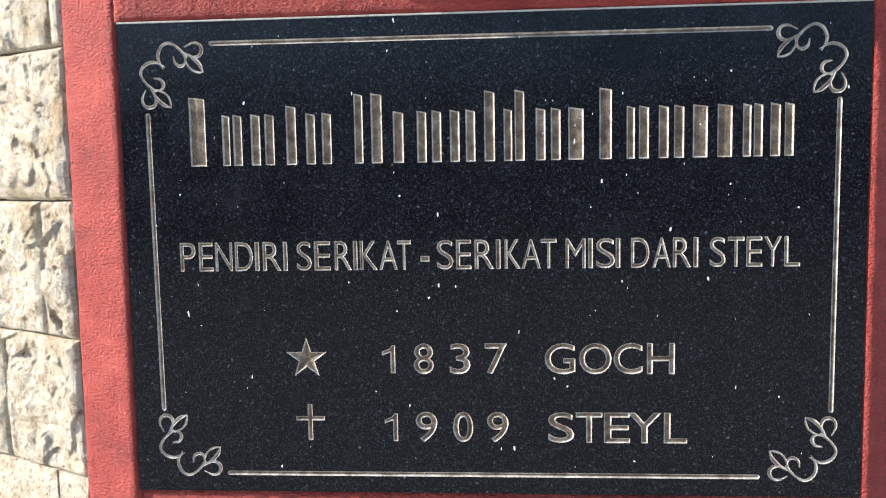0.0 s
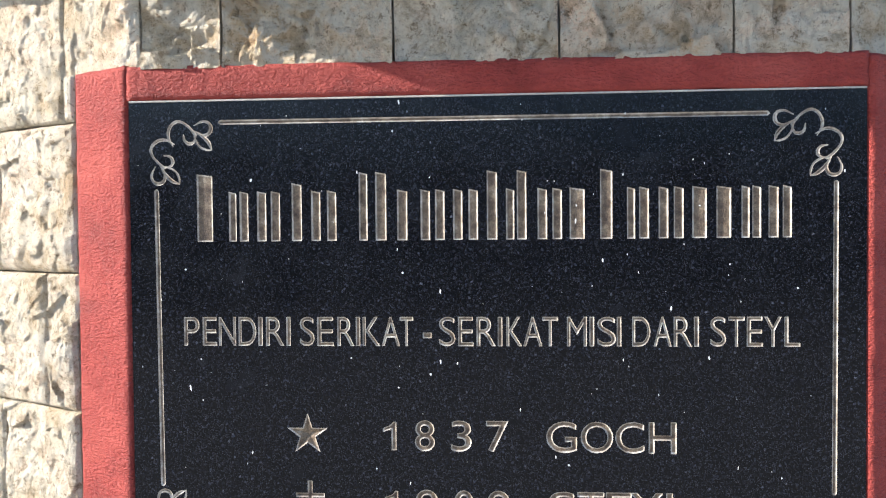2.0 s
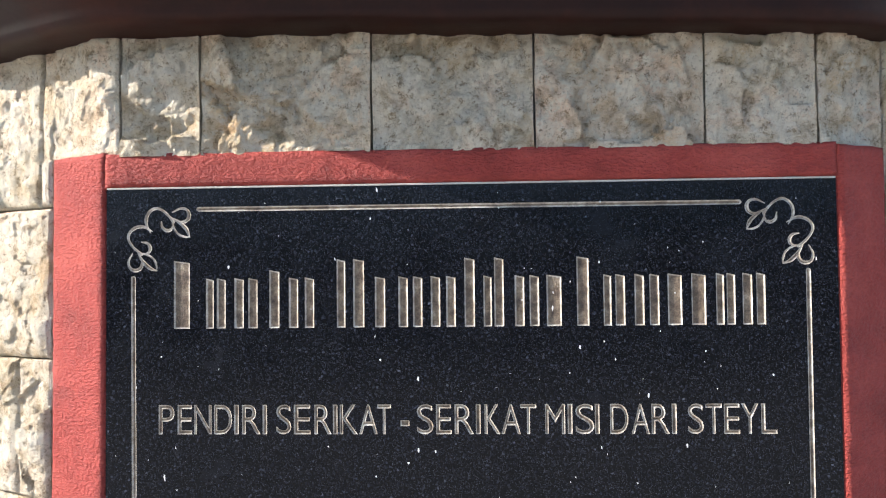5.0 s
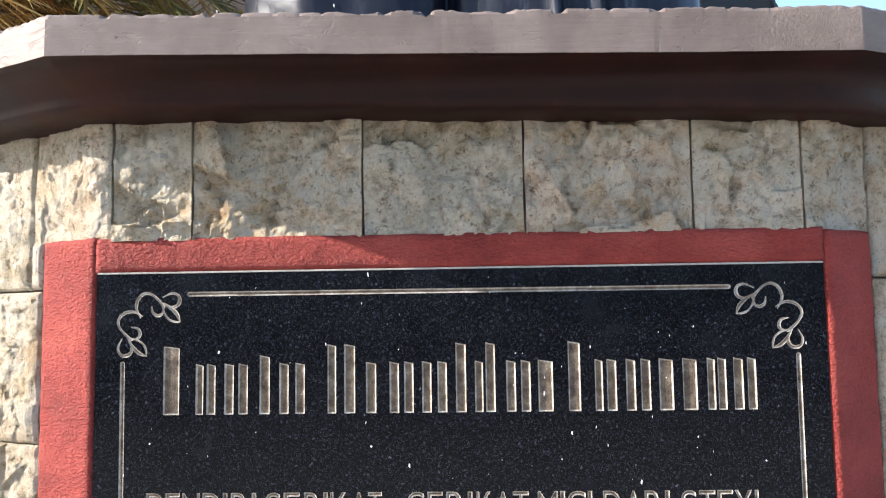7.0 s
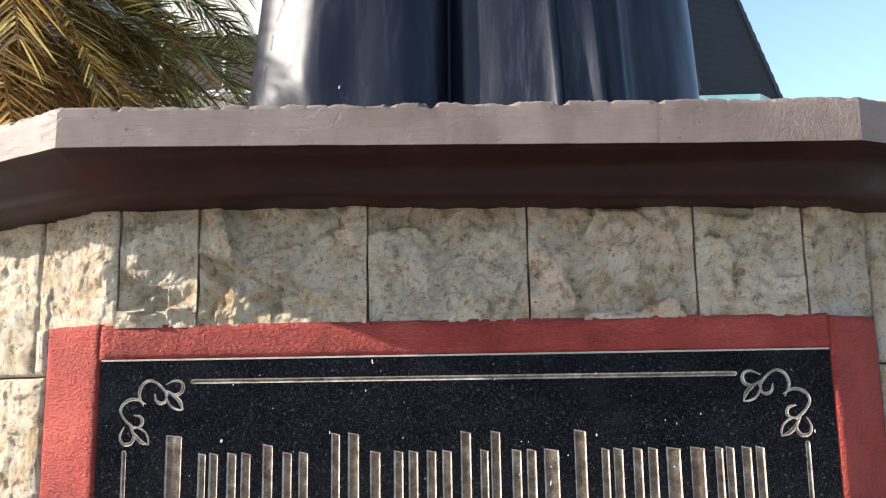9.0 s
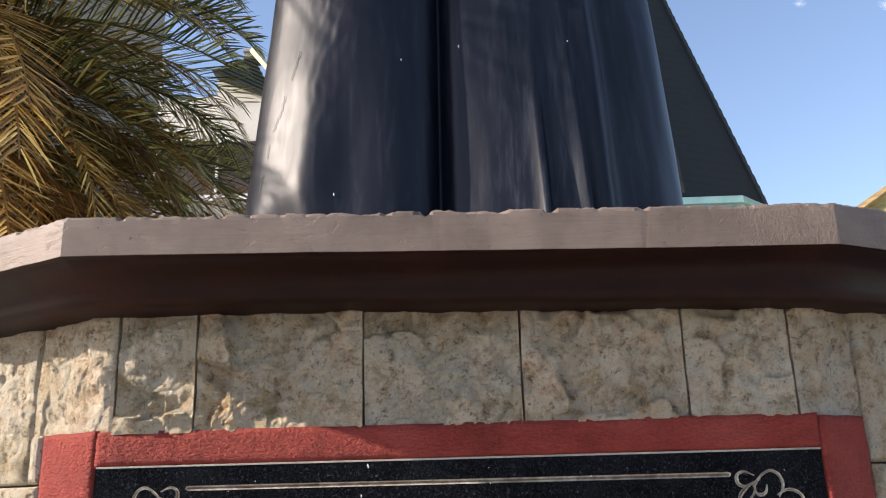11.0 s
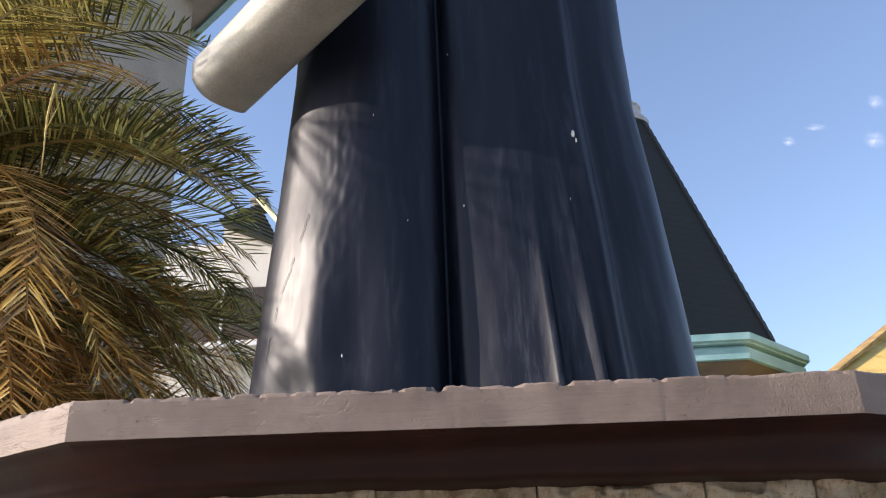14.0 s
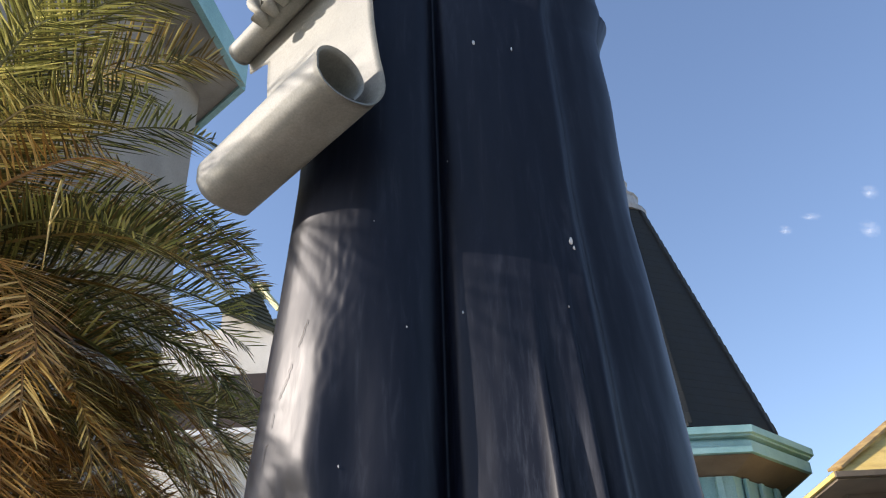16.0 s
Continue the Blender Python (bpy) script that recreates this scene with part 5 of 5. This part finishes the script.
# ---- church behind the palm ----
def build_church():
    church = tagged(empty("church", (-9, 20, 0)), "cream church with turquoise trim and a dark tiled roof", "church")

    def block(name, lo, hi, mat, label="", bevel=0.02, turn=None):
        size = [b - a for a, b in zip(lo, hi)]
        mid = [(a + b) / 2 for a, b in zip(lo, hi)]
        bm = box_bm(size, mid, bevel)
        if turn is not None:
            bmesh.ops.transform(bm, matrix=turn, verts=bm.verts)
        return under(part(name, bm, mat, church, label), church)

    block("wall", (-16, 18.3, 0), (-3.2, 18.6, 8.2), CREAM, "cream rendered wall")
    block("wall", (-16, 18.3, 8.2), (-7.6, 18.6, 12.6), CREAM, "cream rendered wall")
    block("string_course", (-16, 18.18, 5.6), (-3.2, 18.3, 6.3), TEAL, "turquoise band")
    # upper storey: a wall under a raking eave, a tiled slope, a pale verge and a chimney
    wall = [(-5.85, 17.7, 8.2), (-4.45, 17.7, 8.2), (-4.45, 17.7, 10.93), (-5.95, 17.7, 11.75)]
    depth = Vector((0, 3.0, 0))
    verts = [Vector(p) for p in wall] + [Vector(p) + depth for p in wall]
    faces = [(0, 1, 2, 3), (7, 6, 5, 4), (0, 4, 5, 1), (1, 5, 6, 2), (2, 6, 7, 3), (3, 7, 4, 0)]
    under(mesh_ob("wall", verts, faces, CREAM, church, "cream rendered upper wall"), church)
    block("wall", (-7.6, 17.75, 8.2), (-5.86, 20.7, 11.2), CREAM, "cream rendered upper wall")
    block("window_frame", (-7.6, 17.58, 8.42), (-4.7, 17.69, 8.56), WHITE, "white sill", 0.01)
    for x0, x1 in ((-7.3, -5.86), (-5.78, -4.62)):
        block("pane", (x0, 17.64, 8.56), (x1, 17.69, 9.92), PANE_BROWN, "dark brown window", 0.005)
        block("window_frame", (x1, 17.62, 8.56), (x1 + 0.07, 17.69, 9.92), WHITE, "white mullion", 0.008)
    left, peak, tip = Vector((-5.95, 17.25, 11.62)), Vector((-5.18, 18.0, 12.40)), Vector((-4.46, 17.55, 10.95))
    out = (tip - left).cross(peak - left).normalized()
    out = out if out.y < 0 else -out
    verts = [left, tip, peak, left + depth, tip + depth, peak + depth]
    faces = [(0, 1, 2), (5, 4, 3), (0, 3, 4, 1), (1, 4, 5, 2), (2, 5, 3, 0)]
    under(mesh_ob("roof", verts, faces, ROOF_TILE, church, "dark green tiled roof"), church)
    # rows of tiles, each a thin board along the slope
    n = 9
    for k in range(n):
        a0, a1 = left.lerp(peak, k / n), tip.lerp(peak, k / n)
        b0, b1 = left.lerp(peak, (k + 0.9) / n), tip.lerp(peak, (k + 0.9) / n)
        verts = [a0 + out * 0.05, a1 + out * 0.05, b1 + out * 0.012, b0 + out * 0.012, a0 + out * 0.005, a1 + out * 0.005, b1 + out * 0.005, b0 + out * 0.005]
        under(mesh_ob("roof_course", verts, [(0, 1, 2, 3), (0, 4, 5, 1), (1, 5, 6, 2), (2, 6, 7, 3), (3, 7, 4, 0)], ROOF_TILE, church), church)
    end = Vector((-4.50, 17.5, 11.42))
    run = end - peak
    verge = box_bm((0.15, run.length + 0.1, 0.12), (0, 0, 0), 0.02)
    bmesh.ops.transform(verge, matrix=Matrix.Translation((peak + end) / 2 + out * 0.16) @ run.to_track_quat("Y", "Z").to_matrix().to_4x4(), verts=verge.verts)
    under(part("verge_board", verge, VERGE, church, "pale yellow verge board"), church)
    block("roof", (-4.62, 17.6, 10.95), (-4.40, 20.6, 11.35), ROOF_TILE, "dark tiled edge")
    block("chimney", (-5.36, 18.0, 12.3), (-5.02, 18.34, 12.52), SOFFIT, "small brown chimney", 0.03)
    block("chimney_cap", (-5.42, 17.95, 12.52), (-4.96, 18.40, 12.60), SOFFIT, "", 0.02)
    return church


build_church()


# ---- annex with a wide eave above the palm ----
def build_annex():
    annex = tagged(empty("annex", (-6, 8, 0)), "tall annex with a grey soffit and turquoise fascia", "building")
    z = 9.0
    k = Vector((-2.574, 6.733))
    d1 = (Vector((-2.769, 5.351)) - k).normalized()
    d2 = (Vector((-3.503, 7.591)) - k).normalized()
    p1, p2 = k + d1 * 5.0, k + d2 * 4.5
    outline = [tuple(k), tuple(p2), tuple(p2 + d1 * 5.0), tuple(p1)]
    under(prism("soffit", outline, z, z + 0.05, SOFFIT, annex, "grey soffit boards"), annex)

    def strip(a, b, zz0, zz1, thick, name, mat, label):
        d = (b - a).normalized()
        n = Vector((d.y, -d.x)) * thick
        under(prism(name, [tuple(a), tuple(b), tuple(b + n), tuple(a + n)], zz0, zz1, mat, annex, label), annex)

    strip(p1, k, z - 0.05, z + 0.32, 0.08, "fascia", TEAL, "turquoise fascia")
    strip(k, p2, z - 0.05, z + 0.32, 0.08, "fascia", TEAL, "turquoise fascia")
    wk = k + d1 * 0.3 + d2 * 0.7
    w1, w2 = wk + d1 * 4.2, wk + d2 * 3.0
    under(prism("wall", [tuple(wk), tuple(w2), tuple(w2 + d1 * 4.2), tuple(w1)], 0, z, SHADED_BEIGE, annex, "dull beige wall"), annex)
    under(prism("roof", outline, z + 0.3, z + 0.45, ROOF_DARK, annex, "dark roof"), annex)
    return annex


build_annex()


# ---- thin cloud wisps far off ----
def build_cloud(at, wide, high):
    n = 24
    verts = [(wide / 2 * math.cos(2 * math.pi * k / n), 0, high / 2 * math.sin(2 * math.pi * k / n)) for k in range(n)]
    ob = tagged(mesh_ob("cloud_backdrop", verts, [tuple(range(n))], CLOUD), "thin white cloud wisp in the blue sky", "cloud", kind="structure")
    ob.location = at
    return ob


for at, wide, high in (((394, 800, 511), 26, 10), ((467, 800, 540), 22, 22), ((453, 800, 491), 26, 26), ((362, 800, 495), 16, 14)):
    build_cloud(at, wide, high)
